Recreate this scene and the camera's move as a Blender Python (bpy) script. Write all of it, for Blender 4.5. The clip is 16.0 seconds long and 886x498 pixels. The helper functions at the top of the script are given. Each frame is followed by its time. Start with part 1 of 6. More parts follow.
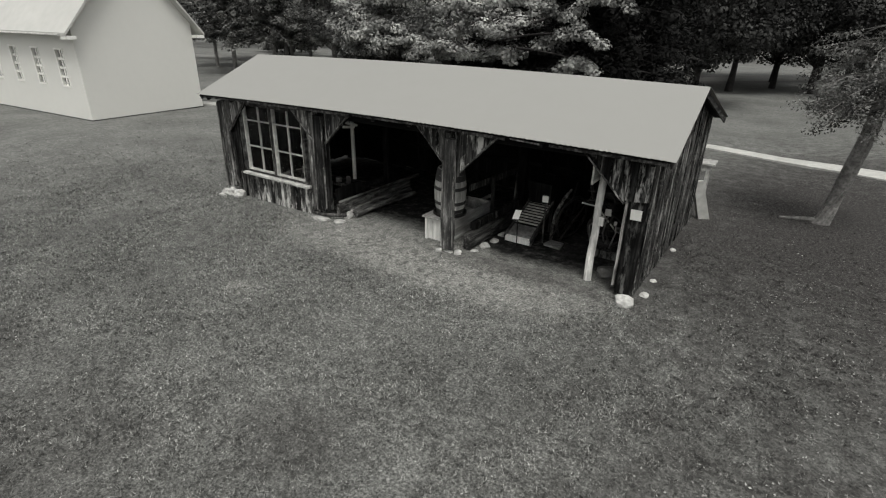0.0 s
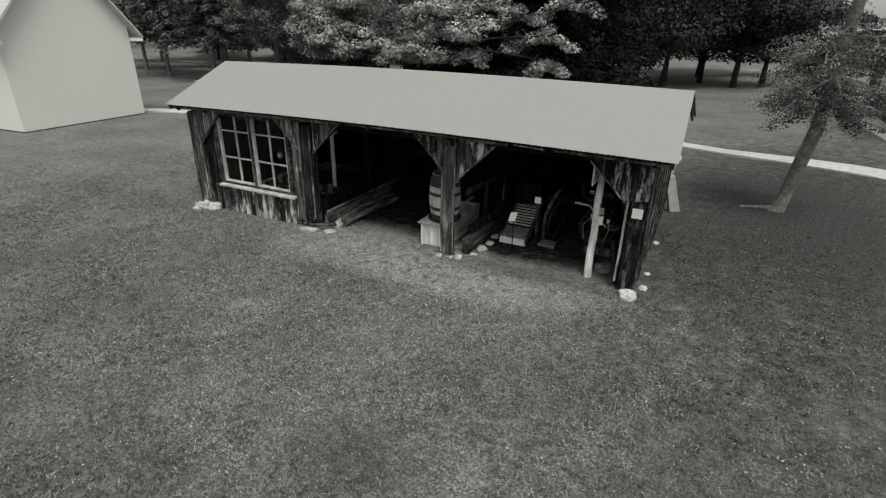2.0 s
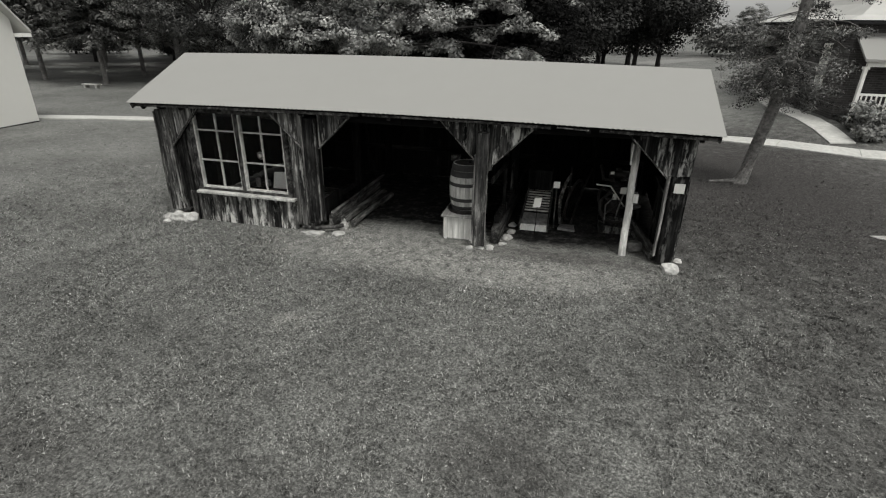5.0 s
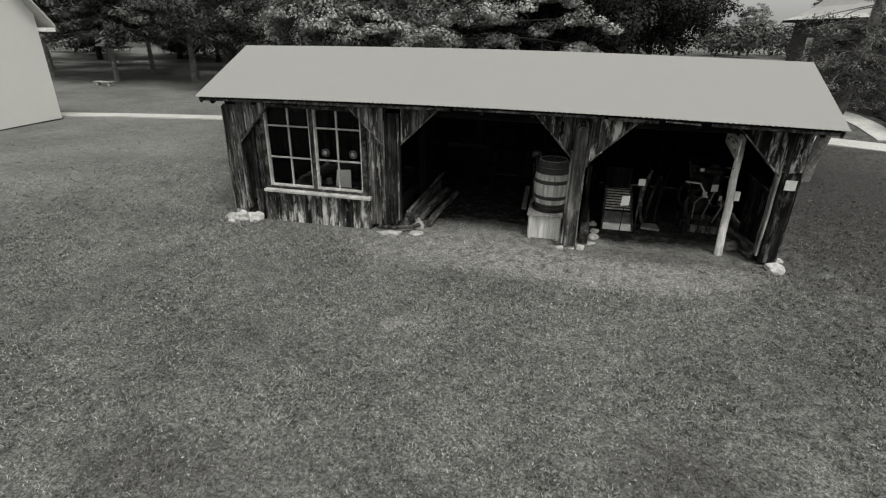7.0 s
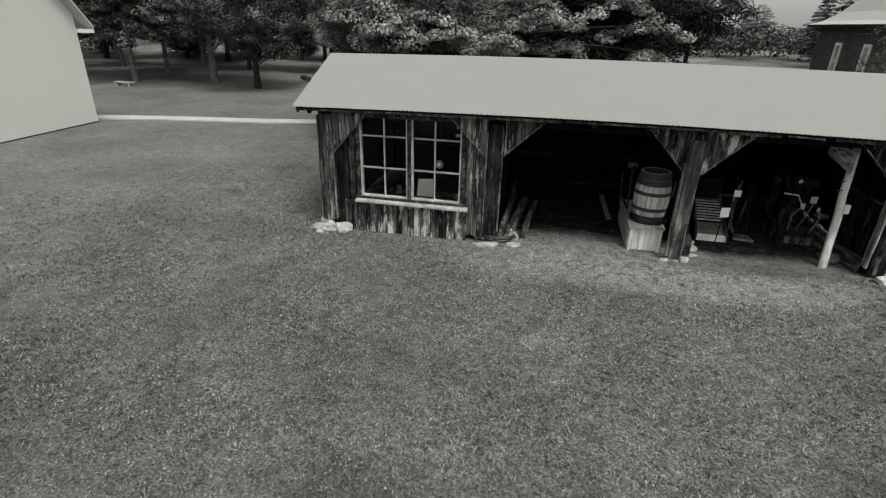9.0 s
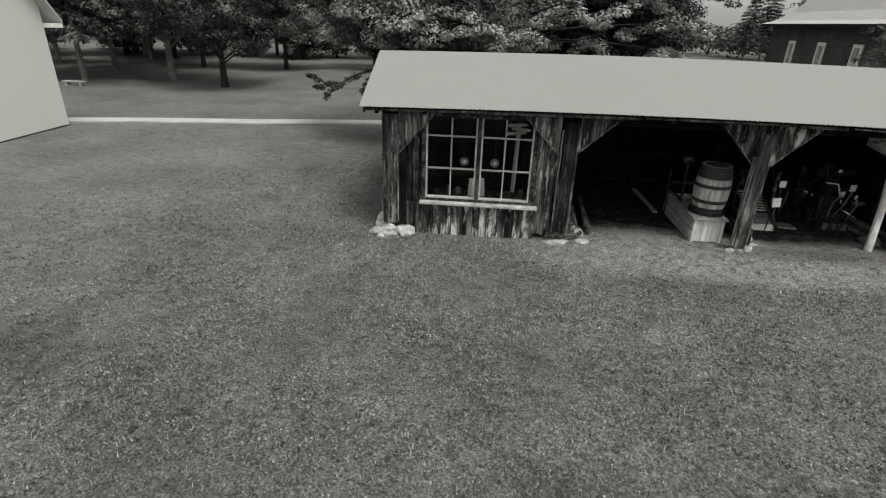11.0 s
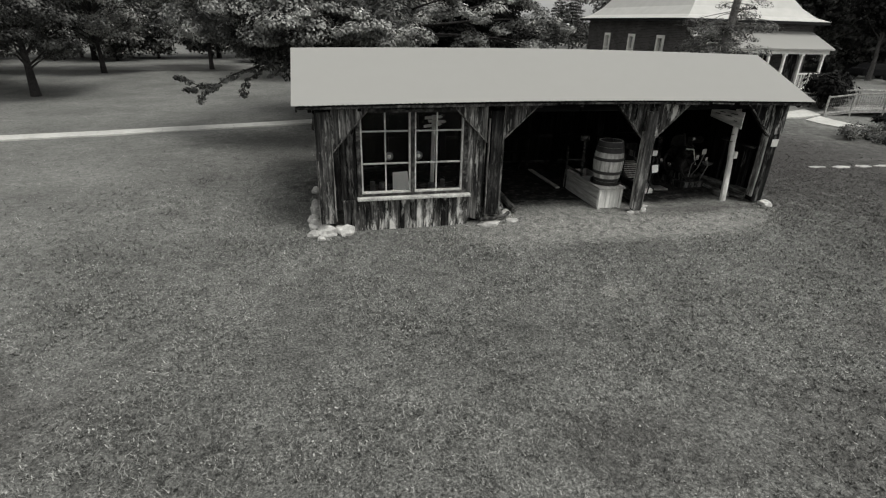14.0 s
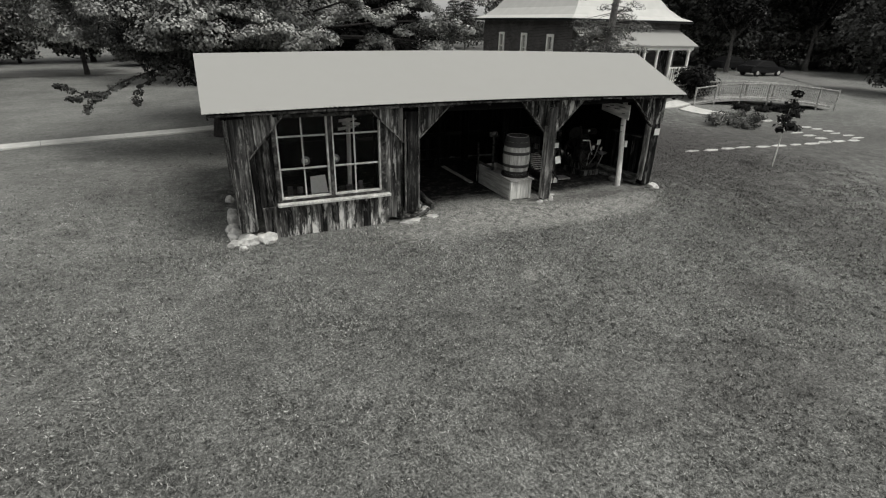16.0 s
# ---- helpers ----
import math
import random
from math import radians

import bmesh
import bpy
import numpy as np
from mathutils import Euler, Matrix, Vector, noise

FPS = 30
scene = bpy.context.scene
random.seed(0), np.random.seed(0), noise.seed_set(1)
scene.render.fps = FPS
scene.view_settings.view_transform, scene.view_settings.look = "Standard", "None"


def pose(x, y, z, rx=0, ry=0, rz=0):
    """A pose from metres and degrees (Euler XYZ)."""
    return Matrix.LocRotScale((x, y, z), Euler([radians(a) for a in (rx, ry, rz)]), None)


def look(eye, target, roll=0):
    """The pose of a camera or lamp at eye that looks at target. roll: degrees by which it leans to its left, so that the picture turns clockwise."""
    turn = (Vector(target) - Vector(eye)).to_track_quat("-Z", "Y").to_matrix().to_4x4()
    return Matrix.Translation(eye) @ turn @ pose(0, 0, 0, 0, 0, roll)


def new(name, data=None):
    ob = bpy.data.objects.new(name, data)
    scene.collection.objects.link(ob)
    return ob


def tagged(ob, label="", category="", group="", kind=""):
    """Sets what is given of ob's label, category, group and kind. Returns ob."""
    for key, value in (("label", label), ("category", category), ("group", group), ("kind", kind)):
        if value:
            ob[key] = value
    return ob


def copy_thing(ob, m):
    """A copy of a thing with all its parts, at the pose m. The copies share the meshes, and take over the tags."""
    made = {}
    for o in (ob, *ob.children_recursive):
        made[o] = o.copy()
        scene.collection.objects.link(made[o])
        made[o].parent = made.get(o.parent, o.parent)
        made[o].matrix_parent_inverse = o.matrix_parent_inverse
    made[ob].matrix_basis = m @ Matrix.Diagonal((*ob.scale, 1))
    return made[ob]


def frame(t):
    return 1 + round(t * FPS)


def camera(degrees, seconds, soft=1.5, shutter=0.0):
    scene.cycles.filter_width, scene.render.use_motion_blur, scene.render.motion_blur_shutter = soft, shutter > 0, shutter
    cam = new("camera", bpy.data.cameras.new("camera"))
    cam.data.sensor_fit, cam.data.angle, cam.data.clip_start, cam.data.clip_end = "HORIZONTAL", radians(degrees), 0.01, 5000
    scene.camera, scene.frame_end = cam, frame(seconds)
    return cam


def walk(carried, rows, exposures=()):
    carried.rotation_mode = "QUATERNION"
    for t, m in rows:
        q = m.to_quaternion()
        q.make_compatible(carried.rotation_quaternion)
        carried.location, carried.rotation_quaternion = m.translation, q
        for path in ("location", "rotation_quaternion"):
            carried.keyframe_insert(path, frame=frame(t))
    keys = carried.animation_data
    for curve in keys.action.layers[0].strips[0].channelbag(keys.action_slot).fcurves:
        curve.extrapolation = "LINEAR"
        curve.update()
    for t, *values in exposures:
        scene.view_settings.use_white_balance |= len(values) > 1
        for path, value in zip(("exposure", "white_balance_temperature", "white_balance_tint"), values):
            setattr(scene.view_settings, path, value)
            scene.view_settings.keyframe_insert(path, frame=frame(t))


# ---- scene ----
cam = camera(82.0, 16.0, 1.2)
PATH = [
    (0, (10.288, -7.107, 3.66), (9.299, -5.566, 2.855), 1.3),
    (0.5, (10.071, -7.245, 3.689), (9.11, -5.686, 2.884), 1.4),
    (1, (9.892, -7.384, 3.734), (8.975, -5.801, 2.927), 1.2),
    (1.5, (9.695, -7.502, 3.77), (8.826, -5.892, 2.961), 1.1),
    (2, (9.409, -7.648, 3.808), (8.621, -5.998, 2.998), 1.1),
    (2.5, (9.099, -7.812, 3.795), (8.396, -6.124, 2.985), 1.0),
    (3, (8.76, -7.96, 3.735), (8.152, -6.235, 2.927), 1.0),
    (5.5, (6.756, -8.132, 3.468), (6.335, -6.351, 2.662), 1.0),
    (6, (6.272, -8.125, 3.406), (5.858, -6.343, 2.596), 1.1),
    (6.5, (5.907, -8.117, 3.352), (5.501, -6.331, 2.548), 1.1),
    (7, (5.598, -8.181, 3.356), (5.197, -6.394, 2.551), 1.1),
    (7.5, (5.098, -8.237, 3.369), (4.707, -6.448, 2.565), 1.4),
    (8, (4.63, -8.252, 3.421), (4.248, -6.461, 2.615), 1.4),
    (8.5, (4.213, -8.33, 3.464), (3.84, -6.537, 2.661), 1.5),
    (9, (3.743, -8.421, 3.5), (3.377, -6.63, 2.69), 1.5),
    (9.5, (3.158, -8.512, 3.473), (2.805, -6.717, 2.665), 1.8),
    (12, (0.642, -8.633, 3.42), (0.717, -6.809, 2.603), 1.7),
    (12.5, (0.313, -8.665, 3.393), (0.484, -6.848, 2.576), 1.7),
    (13, (0.107, -8.668, 3.387), (0.348, -6.857, 2.571), 1.7),
    (13.5, (-0.033, -8.677, 3.397), (0.316, -6.885, 2.58), 1.7),
    (14, (-0.147, -8.711, 3.4), (0.288, -6.935, 2.588), 1.6),
    (14.5, (-0.214, -8.717, 3.447), (0.273, -6.957, 2.631), 1.5),
    (15, (-0.263, -8.772, 3.477), (0.331, -7.043, 2.665), 1.4),
    (15.5, (-0.369, -8.846, 3.482), (0.339, -7.16, 2.672), 1.5),
    (16, (-0.448, -8.903, 3.487), (0.31, -7.238, 2.678), 1.4),
]
walk(cam, [(t, look(eye, target, roll)) for t, eye, target, roll in PATH], [(0, -0.06), (3, -0.1), (7, -0.06), (9.5, -0.04), (13, -0.06), (16, 0.03)])

# ---------------------------------------------------------------- light
world = bpy.data.worlds.new("overcast_sky")
scene.world = world
world.use_nodes = True
wn, wl = world.node_tree.nodes, world.node_tree.links
wn.clear()
sky = wn.new("ShaderNodeTexSky")
sky.sky_type = "NISHITA"
sky.sun_disc = False
sky.sun_elevation = radians(62)
sky.sun_rotation = radians(138)
sky.air_density, sky.dust_density = 1.0, 4.0
grey = wn.new("ShaderNodeHueSaturation")
grey.inputs["Saturation"].default_value = 0.06
back = wn.new("ShaderNodeBackground")
back.inputs["Strength"].default_value = 0.108
wout = wn.new("ShaderNodeOutputWorld")
wl.new(sky.outputs[0], grey.inputs["Color"])
cloud = wn.new("ShaderNodeMix")
cloud.data_type, cloud.blend_type = "RGBA", "ADD"
cloud.inputs[0].default_value = 1.0
cloud.inputs[7].default_value = (2.75, 2.75, 2.64, 1)
wl.new(grey.outputs[0], cloud.inputs[6])
wl.new(cloud.outputs[2], back.inputs["Color"])
wl.new(back.outputs[0], wout.inputs["Surface"])

sun_data = bpy.data.lights.new("sun", "SUN")
sun_data.energy, sun_data.angle, sun_data.color = 2.0, radians(24), (1.0, 0.988, 0.945)
sun = new("sun", sun_data)
sun.matrix_world = look((8.5, -9.5, 25), (0, 0, 0))

# ---------------------------------------------------------------- materials
def material(name, rough=0.8, metal=0.0):
    m = bpy.data.materials.new(name)
    m.use_nodes = True
    b = m.node_tree.nodes["Principled BSDF"]
    b.inputs["Roughness"].default_value, b.inputs["Metallic"].default_value = rough, metal
    b.inputs["Specular IOR Level"].default_value = 0.5 if rough < 0.4 or metal else 0.12
    return m, m.node_tree.nodes, m.node_tree.links, b


def ramp(nodes, stops):
    r = nodes.new("ShaderNodeValToRGB")
    els = r.color_ramp.elements
    while len(els) < len(stops):
        els.new(0.5)
    for e, (p, v) in zip(els, stops):
        e.position = p
        e.color = (*(v if isinstance(v, tuple) else (v, v, v)), 1)
    return r


def mixed(nodes, links, kind, a, b, fac=1.0):
    n = nodes.new("ShaderNodeMix")
    n.data_type, n.blend_type = "RGBA", kind
    for sock, v in ((n.inputs[6], a), (n.inputs[7], b), (n.inputs[0], fac)):
        if isinstance(v, (int, float)):
            sock.default_value = v if sock == n.inputs[0] else (v, v, v, 1)
        elif isinstance(v, tuple):
            sock.default_value = (*v, 1)
        else:
            links.new(v, sock)
    return n.outputs[2]


def noise_of(nodes, links, vec, scale, detail=4.0, rough=0.55, stretch=None):
    if stretch:
        mp = nodes.new("ShaderNodeMapping")
        mp.inputs["Scale"].default_value = stretch
        links.new(vec, mp.inputs["Vector"])
        vec = mp.outputs[0]
    n = nodes.new("ShaderNodeTexNoise")
    n.inputs["Scale"].default_value, n.inputs["Detail"].default_value, n.inputs["Roughness"].default_value = scale, detail, rough
    links.new(vec, n.inputs["Vector"])
    return n.outputs["Fac"]


def bumped(nodes, links, bsdf, height, strength=0.3, dist=0.01):
    b = nodes.new("ShaderNodeBump")
    b.inputs["Strength"].default_value, b.inputs["Distance"].default_value = strength, dist
    links.new(height, b.inputs["Height"])
    links.new(b.outputs[0], bsdf.inputs["Normal"])


def place_of(nodes):
    return nodes.new("ShaderNodeNewGeometry").outputs["Position"]


def wood(name, dark, light, along="z", pale=0.0, rough=0.85, grain=1.0, worn=(0.36, 0.358, 0.34), share=0.44, mott=1.0):
    """Weathered timber: streaks along one axis, each piece with its own tone, pale worn streaks."""
    m, n, l, b = material(name, rough)
    p = place_of(n)
    long, wide = 0.75, 12.0 * grain
    st = {"x": (long, wide, wide), "y": (wide, long, wide), "z": (wide, wide, long)}[along]
    info = n.new("ShaderNodeObjectInfo")
    off = n.new("ShaderNodeVectorMath")
    off.operation = "SCALE"
    comb = n.new("ShaderNodeCombineXYZ")
    for i in range(3):
        l.new(info.outputs["Random"], comb.inputs[i])
    l.new(comb.outputs[0], off.inputs[0])
    off.inputs["Scale"].default_value = 37.0
    add = n.new("ShaderNodeVectorMath")
    l.new(p, add.inputs[0])
    l.new(off.outputs[0], add.inputs[1])
    v = add.outputs[0]
    streak = noise_of(n, l, v, 1.0, 5, 0.72, st)
    grain_ = noise_of(n, l, v, 1.0, 3, 0.6, tuple(s * (4.5 if s > 5 else 2.5) for s in st))
    patch = noise_of(n, l, v, 1.0, 5, 0.65, tuple(s * (0.42 if s > 5 else 2.2) for s in st))
    col = ramp(n, [(0.43, dark), (0.54, tuple(0.68 * d + 0.32 * e for d, e in zip(dark, light))), (0.66, light)])
    l.new(streak, col.inputs[0])
    c = col.outputs[0]
    for fac, stops in ((info.outputs["Random"], [(0.0, 1 - 0.55 * mott), (0.5, 1 - 0.1 * mott), (1.0, 1 + 0.5 * mott)]), (grain_, [(0.35, 1 - 0.32 * mott), (0.65, 1 + 0.3 * mott)]), (patch, [(0.38, 1 - 0.8 * mott), (0.62, 1 + 0.35 * mott)])):
        r = ramp(n, stops)
        l.new(fac, r.inputs[0])
        c = mixed(n, l, "MULTIPLY", c, r.outputs[0])
    if pale:
        w = noise_of(n, l, v, 1.0, 6, 0.75, tuple(s * (0.8 if s > 5 else 2.0) for s in st))
        wr = ramp(n, [(0.49, 0.0), (0.575, pale)])
        l.new(w, wr.inputs[0])
        worn_at = noise_of(n, l, v, 1.0, 5, 0.7, tuple(s * (0.34 if s > 5 else 1.5) for s in st))
        pr = ramp(n, [(share, 0.0), (share + 0.12, 1.0)])
        l.new(worn_at, pr.inputs[0])
        wear = n.new("ShaderNodeMath")
        wear.operation = "MULTIPLY"
        l.new(wr.outputs[0], wear.inputs[0])
        l.new(pr.outputs[0], wear.inputs[1])
        c = mixed(n, l, "MIX", c, worn, wear.outputs[0])
    l.new(c, b.inputs["Base Color"])
    bumped(n, l, b, streak, 0.5, 0.006)
    return m


def plain(name, colour, rough=0.7, metal=0.0, vary=0.25, scale=9.0, bump=0.15, dist=0.004):
    m, n, l, b = material(name, rough, metal)
    p = place_of(n)
    f = noise_of(n, l, p, scale, 6, 0.6)
    g = noise_of(n, l, p, scale * 0.13, 3, 0.5)
    r1, r2 = ramp(n, [(0.3, 1 - vary), (0.7, 1 + vary)]), ramp(n, [(0.3, 1 - vary * 0.7), (0.7, 1 + vary * 0.7)])
    l.new(f, r1.inputs[0])
    l.new(g, r2.inputs[0])
    c = mixed(n, l, "MULTIPLY", mixed(n, l, "MULTIPLY", colour, r1.outputs[0]), r2.outputs[0])
    l.new(c, b.inputs["Base Color"])
    bumped(n, l, b, f, bump, dist)
    return m


def lawn_colour(n, l, p):
    """Mown grass with pale dry ground before the open bays, trodden earth darkened for roof shade, and shade patches.
    """
    fine = noise_of(n, l, p, 34.0, 6, 0.8)
    mid = noise_of(n, l, p, 3.2, 5, 0.6)
    off = n.new("ShaderNodeVectorMath")
    off.operation = "DISTANCE"
    l.new(p, off.inputs[0])
    off.inputs[1].default_value = (4.5, -6.0, 0.0)
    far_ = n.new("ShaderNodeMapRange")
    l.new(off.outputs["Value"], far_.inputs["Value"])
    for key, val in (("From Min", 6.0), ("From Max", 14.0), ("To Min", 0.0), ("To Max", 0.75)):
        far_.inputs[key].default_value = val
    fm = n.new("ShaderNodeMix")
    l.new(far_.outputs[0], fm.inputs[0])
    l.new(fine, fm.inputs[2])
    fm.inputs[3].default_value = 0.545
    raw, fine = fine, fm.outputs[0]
    wide = noise_of(n, l, p, 0.42, 4, 0.55)
    a = ramp(n, [(0.36, (0.024, 0.024, 0.023)), (0.50, (0.113, 0.114, 0.107)), (0.64, (0.255, 0.257, 0.24))])
    l.new(fine, a.inputs[0])
    b_ = ramp(n, [(0.32, 0.86), (0.68, 1.14)])
    l.new(mid, b_.inputs[0])
    c_ = ramp(n, [(0.34, 0.8), (0.66, 1.18)])
    l.new(wide, c_.inputs[0])
    c = mixed(n, l, "MULTIPLY", mixed(n, l, "MULTIPLY", a.outputs[0], b_.outputs[0]), c_.outputs[0])

    def blob(cx, cy, rx, ry, soft, wobble):
        sub = n.new("ShaderNodeVectorMath")
        sub.operation = "SUBTRACT"
        l.new(p, sub.inputs[0])
        sub.inputs[1].default_value = (cx, cy, 0)
        mul = n.new("ShaderNodeVectorMath")
        mul.operation = "MULTIPLY"
        l.new(sub.outputs[0], mul.inputs[0])
        mul.inputs[1].default_value = (1 / rx, 1 / ry, 0)
        ln = n.new("ShaderNodeVectorMath")
        ln.operation = "LENGTH"
        l.new(mul.outputs[0], ln.inputs[0])
        ad = n.new("ShaderNodeMath")
        ad.operation = "MULTIPLY_ADD"
        l.new(mid, ad.inputs[0])
        ad.inputs[1].default_value = wobble
        l.new(ln.outputs["Value"], ad.inputs[2])
        r = ramp(n, [(max(0.0, (1.0 + 0.5 * wobble - soft) / 3), 1.0), ((1.0 + 0.5 * wobble + soft) / 3, 0.0)])
        sc = n.new("ShaderNodeMath")
        sc.operation = "DIVIDE"
        l.new(ad.outputs[0], sc.inputs[0])
        sc.inputs[1].default_value = 3.0
        l.new(sc.outputs[0], r.inputs[0])
        return r.outputs[0]

    pale = ramp(n, [(0.37, (0.05, 0.0495, 0.046)), (0.48, (0.19, 0.189, 0.176)), (0.63, (0.40, 0.397, 0.367))])
    l.new(fine, pale.inputs[0])
    for cx, cy, rx, ry, k in ((5.5, -0.35, 3.2, 0.85, 0.8), (4.4, -0.75, 1.9, 0.5, 0.5), (6.6, -0.95, 1.7, 0.5, 0.6), (3.9, -2.98, 0.25, 0.2, 0.8), (7.6, -0.5, 1.3, 0.6, 0.5)):
        f = n.new("ShaderNodeMath")
        f.operation = "MULTIPLY"
        broken = ramp(n, [(0.41, 0.05), (0.54, 1.0)])
        l.new(noise_of(n, l, p, 5.5, 5, 0.7), broken.inputs[0])
        uneven = n.new("ShaderNodeMath")
        uneven.operation = "MULTIPLY"
        l.new(blob(cx, cy, rx, ry, 0.35, 1.6), uneven.inputs[0])
        l.new(broken.outputs[0], uneven.inputs[1])
        l.new(uneven.outputs[0], f.inputs[0])
        f.inputs[1].default_value = k
        c = mixed(n, l, "MIX", c, pale.outputs[0], f.outputs[0])
    # Trodden earth, taken near black to hold the shade under the roof.
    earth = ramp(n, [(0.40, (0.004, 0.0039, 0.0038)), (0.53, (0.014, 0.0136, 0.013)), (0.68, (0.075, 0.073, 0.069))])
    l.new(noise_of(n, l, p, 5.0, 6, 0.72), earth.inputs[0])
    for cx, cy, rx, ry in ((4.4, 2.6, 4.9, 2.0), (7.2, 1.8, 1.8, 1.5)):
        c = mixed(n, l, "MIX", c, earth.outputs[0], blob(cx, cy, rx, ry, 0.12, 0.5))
    # Dark bare patches, plus tree shade painted round the leaning tree and maple.
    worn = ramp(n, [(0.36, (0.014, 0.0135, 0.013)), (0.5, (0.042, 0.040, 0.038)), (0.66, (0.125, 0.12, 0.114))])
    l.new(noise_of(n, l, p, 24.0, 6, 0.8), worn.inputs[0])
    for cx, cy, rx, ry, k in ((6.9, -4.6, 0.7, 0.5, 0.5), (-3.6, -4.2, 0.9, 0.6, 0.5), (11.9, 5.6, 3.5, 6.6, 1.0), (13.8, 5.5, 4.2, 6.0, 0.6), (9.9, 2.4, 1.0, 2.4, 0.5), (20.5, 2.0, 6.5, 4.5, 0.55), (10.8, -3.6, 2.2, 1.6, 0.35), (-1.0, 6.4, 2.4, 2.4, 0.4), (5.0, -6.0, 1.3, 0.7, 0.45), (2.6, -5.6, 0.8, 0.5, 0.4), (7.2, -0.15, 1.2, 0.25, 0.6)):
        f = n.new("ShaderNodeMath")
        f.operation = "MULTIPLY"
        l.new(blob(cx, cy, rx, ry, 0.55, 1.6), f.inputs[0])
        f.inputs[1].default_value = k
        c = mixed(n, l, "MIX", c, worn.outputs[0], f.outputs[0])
    tuft = ramp(n, [(0.36, 0.74), (0.5, 1.0), (0.66, 1.26)])
    l.new(noise_of(n, l, p, 10.0, 5, 0.7), tuft.inputs[0])
    c = mixed(n, l, "MULTIPLY", c, tuft.outputs[0])
    return c, raw, mid


def lawn(name, blade=False):
    m, n, l, b = material(name, 0.9)
    p = place_of(n)
    c, fine, mid = lawn_colour(n, l, p)
    if blade:
        g = n.new("ShaderNodeNewGeometry")
        r = ramp(n, [(0.0, 0.5), (0.4, 1.05), (0.85, 1.75), (1.0, 2.9)])
        l.new(g.outputs["Random Per Island"], r.inputs[0])
        c = mixed(n, l, "MULTIPLY", c, r.outputs[0])
        b.inputs["Roughness"].default_value = 0.6
    else:
        bumped(n, l, b, fine, 0.5, 0.02)
    l.new(c, b.inputs["Base Color"])
    return m


def leafy(name, dark, light, shine=0.55):
    m, n, l, b = material(name, shine)
    g = n.new("ShaderNodeNewGeometry")
    r = ramp(n, [(0.0, tuple(0.5 * d + 0.5 * e for d, e in zip(dark, light))), (0.6, tuple(0.4 * d + 0.6 * e for d, e in zip(dark, light))), (1.0, tuple(0.15 * d + 0.85 * e for d, e in zip(dark, light)))])
    l.new(g.outputs["Random Per Island"], r.inputs[0])
    # Broad noise paints lit and shaded clumps into the leaf colour.
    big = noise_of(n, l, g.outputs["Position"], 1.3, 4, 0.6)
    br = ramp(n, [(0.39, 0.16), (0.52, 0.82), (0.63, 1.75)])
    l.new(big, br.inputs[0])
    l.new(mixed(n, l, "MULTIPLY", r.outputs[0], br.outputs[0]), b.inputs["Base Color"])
    return m


def bricks(name):
    m, n, l, b = material(name, 0.85)
    p = place_of(n)
    s = n.new("ShaderNodeSeparateXYZ")
    l.new(p, s.inputs[0])
    ad = n.new("ShaderNodeMath")
    l.new(s.outputs[0], ad.inputs[0])
    l.new(s.outputs[1], ad.inputs[1])
    cb = n.new("ShaderNodeCombineXYZ")
    l.new(ad.outputs[0], cb.inputs[0])
    l.new(s.outputs[2], cb.inputs[1])
    t = n.new("ShaderNodeTexBrick")
    t.inputs["Scale"].default_value = 1.0
    t.inputs["Brick Width"].default_value, t.inputs["Row Height"].default_value, t.inputs["Mortar Size"].default_value = 0.22, 0.075, 0.008
    t.inputs["Color1"].default_value, t.inputs["Color2"].default_value, t.inputs["Mortar"].default_value = (0.05, 0.046, 0.045, 1), (0.085, 0.08, 0.078, 1), (0.11, 0.11, 0.105, 1)
    l.new(cb.outputs[0], t.inputs["Vector"])
    f = noise_of(n, l, p, 1.3, 4)
    r = ramp(n, [(0.3, 0.75), (0.7, 1.2)])
    l.new(f, r.inputs[0])
    l.new(mixed(n, l, "MULTIPLY", t.outputs["Color"], r.outputs[0]), b.inputs["Base Color"])
    return m


def glazing(name):
    m, n, l, b = material(name, 0.04)
    b.inputs["Base Color"].default_value = (1.0, 1.0, 1.0, 1)
    b.inputs["Transmission Weight"].default_value = 1.0
    b.inputs["IOR"].default_value = 1.18
    b.inputs["Specular IOR Level"].default_value = 0.5
    return m


M_BOARD = wood("weathered_board", (0.006, 0.0058, 0.0058), (0.19, 0.187, 0.178), "z", 0.8, worn=(0.42, 0.417, 0.396))
M_GUSSET = wood("grey_brace_board", (0.005, 0.0049, 0.0048), (0.13, 0.1285, 0.122), "z", 0.9, worn=(0.55, 0.546, 0.517), share=0.47)
M_BRACE = wood("pale_brace_board", (0.025, 0.0245, 0.024), (0.25, 0.247, 0.235), "z", 0.85, worn=(0.52, 0.516, 0.49), share=0.45, mott=0.65)
M_STREAK = wood("streaked_dark_board", (0.004, 0.0039, 0.0038), (0.06, 0.0593, 0.0565), "z", 0.85, worn=(0.42, 0.417, 0.396), share=0.48)
M_SKIRT = wood("washed_board", (0.018, 0.0176, 0.017), (0.27, 0.267, 0.253), "z", 0.9, worn=(0.68, 0.675, 0.64), share=0.40, grain=0.75, mott=0.85)
# Near-black board copy: the shed's interior shade is put into its colour.
M_INNER = wood("inner_shade_board", (0.003, 0.003, 0.003), (0.016, 0.0155, 0.015), "z", 0.0)
M_POST = wood("dark_post", (0.014, 0.0137, 0.0133), (0.13, 0.128, 0.122), "z", 0.4)
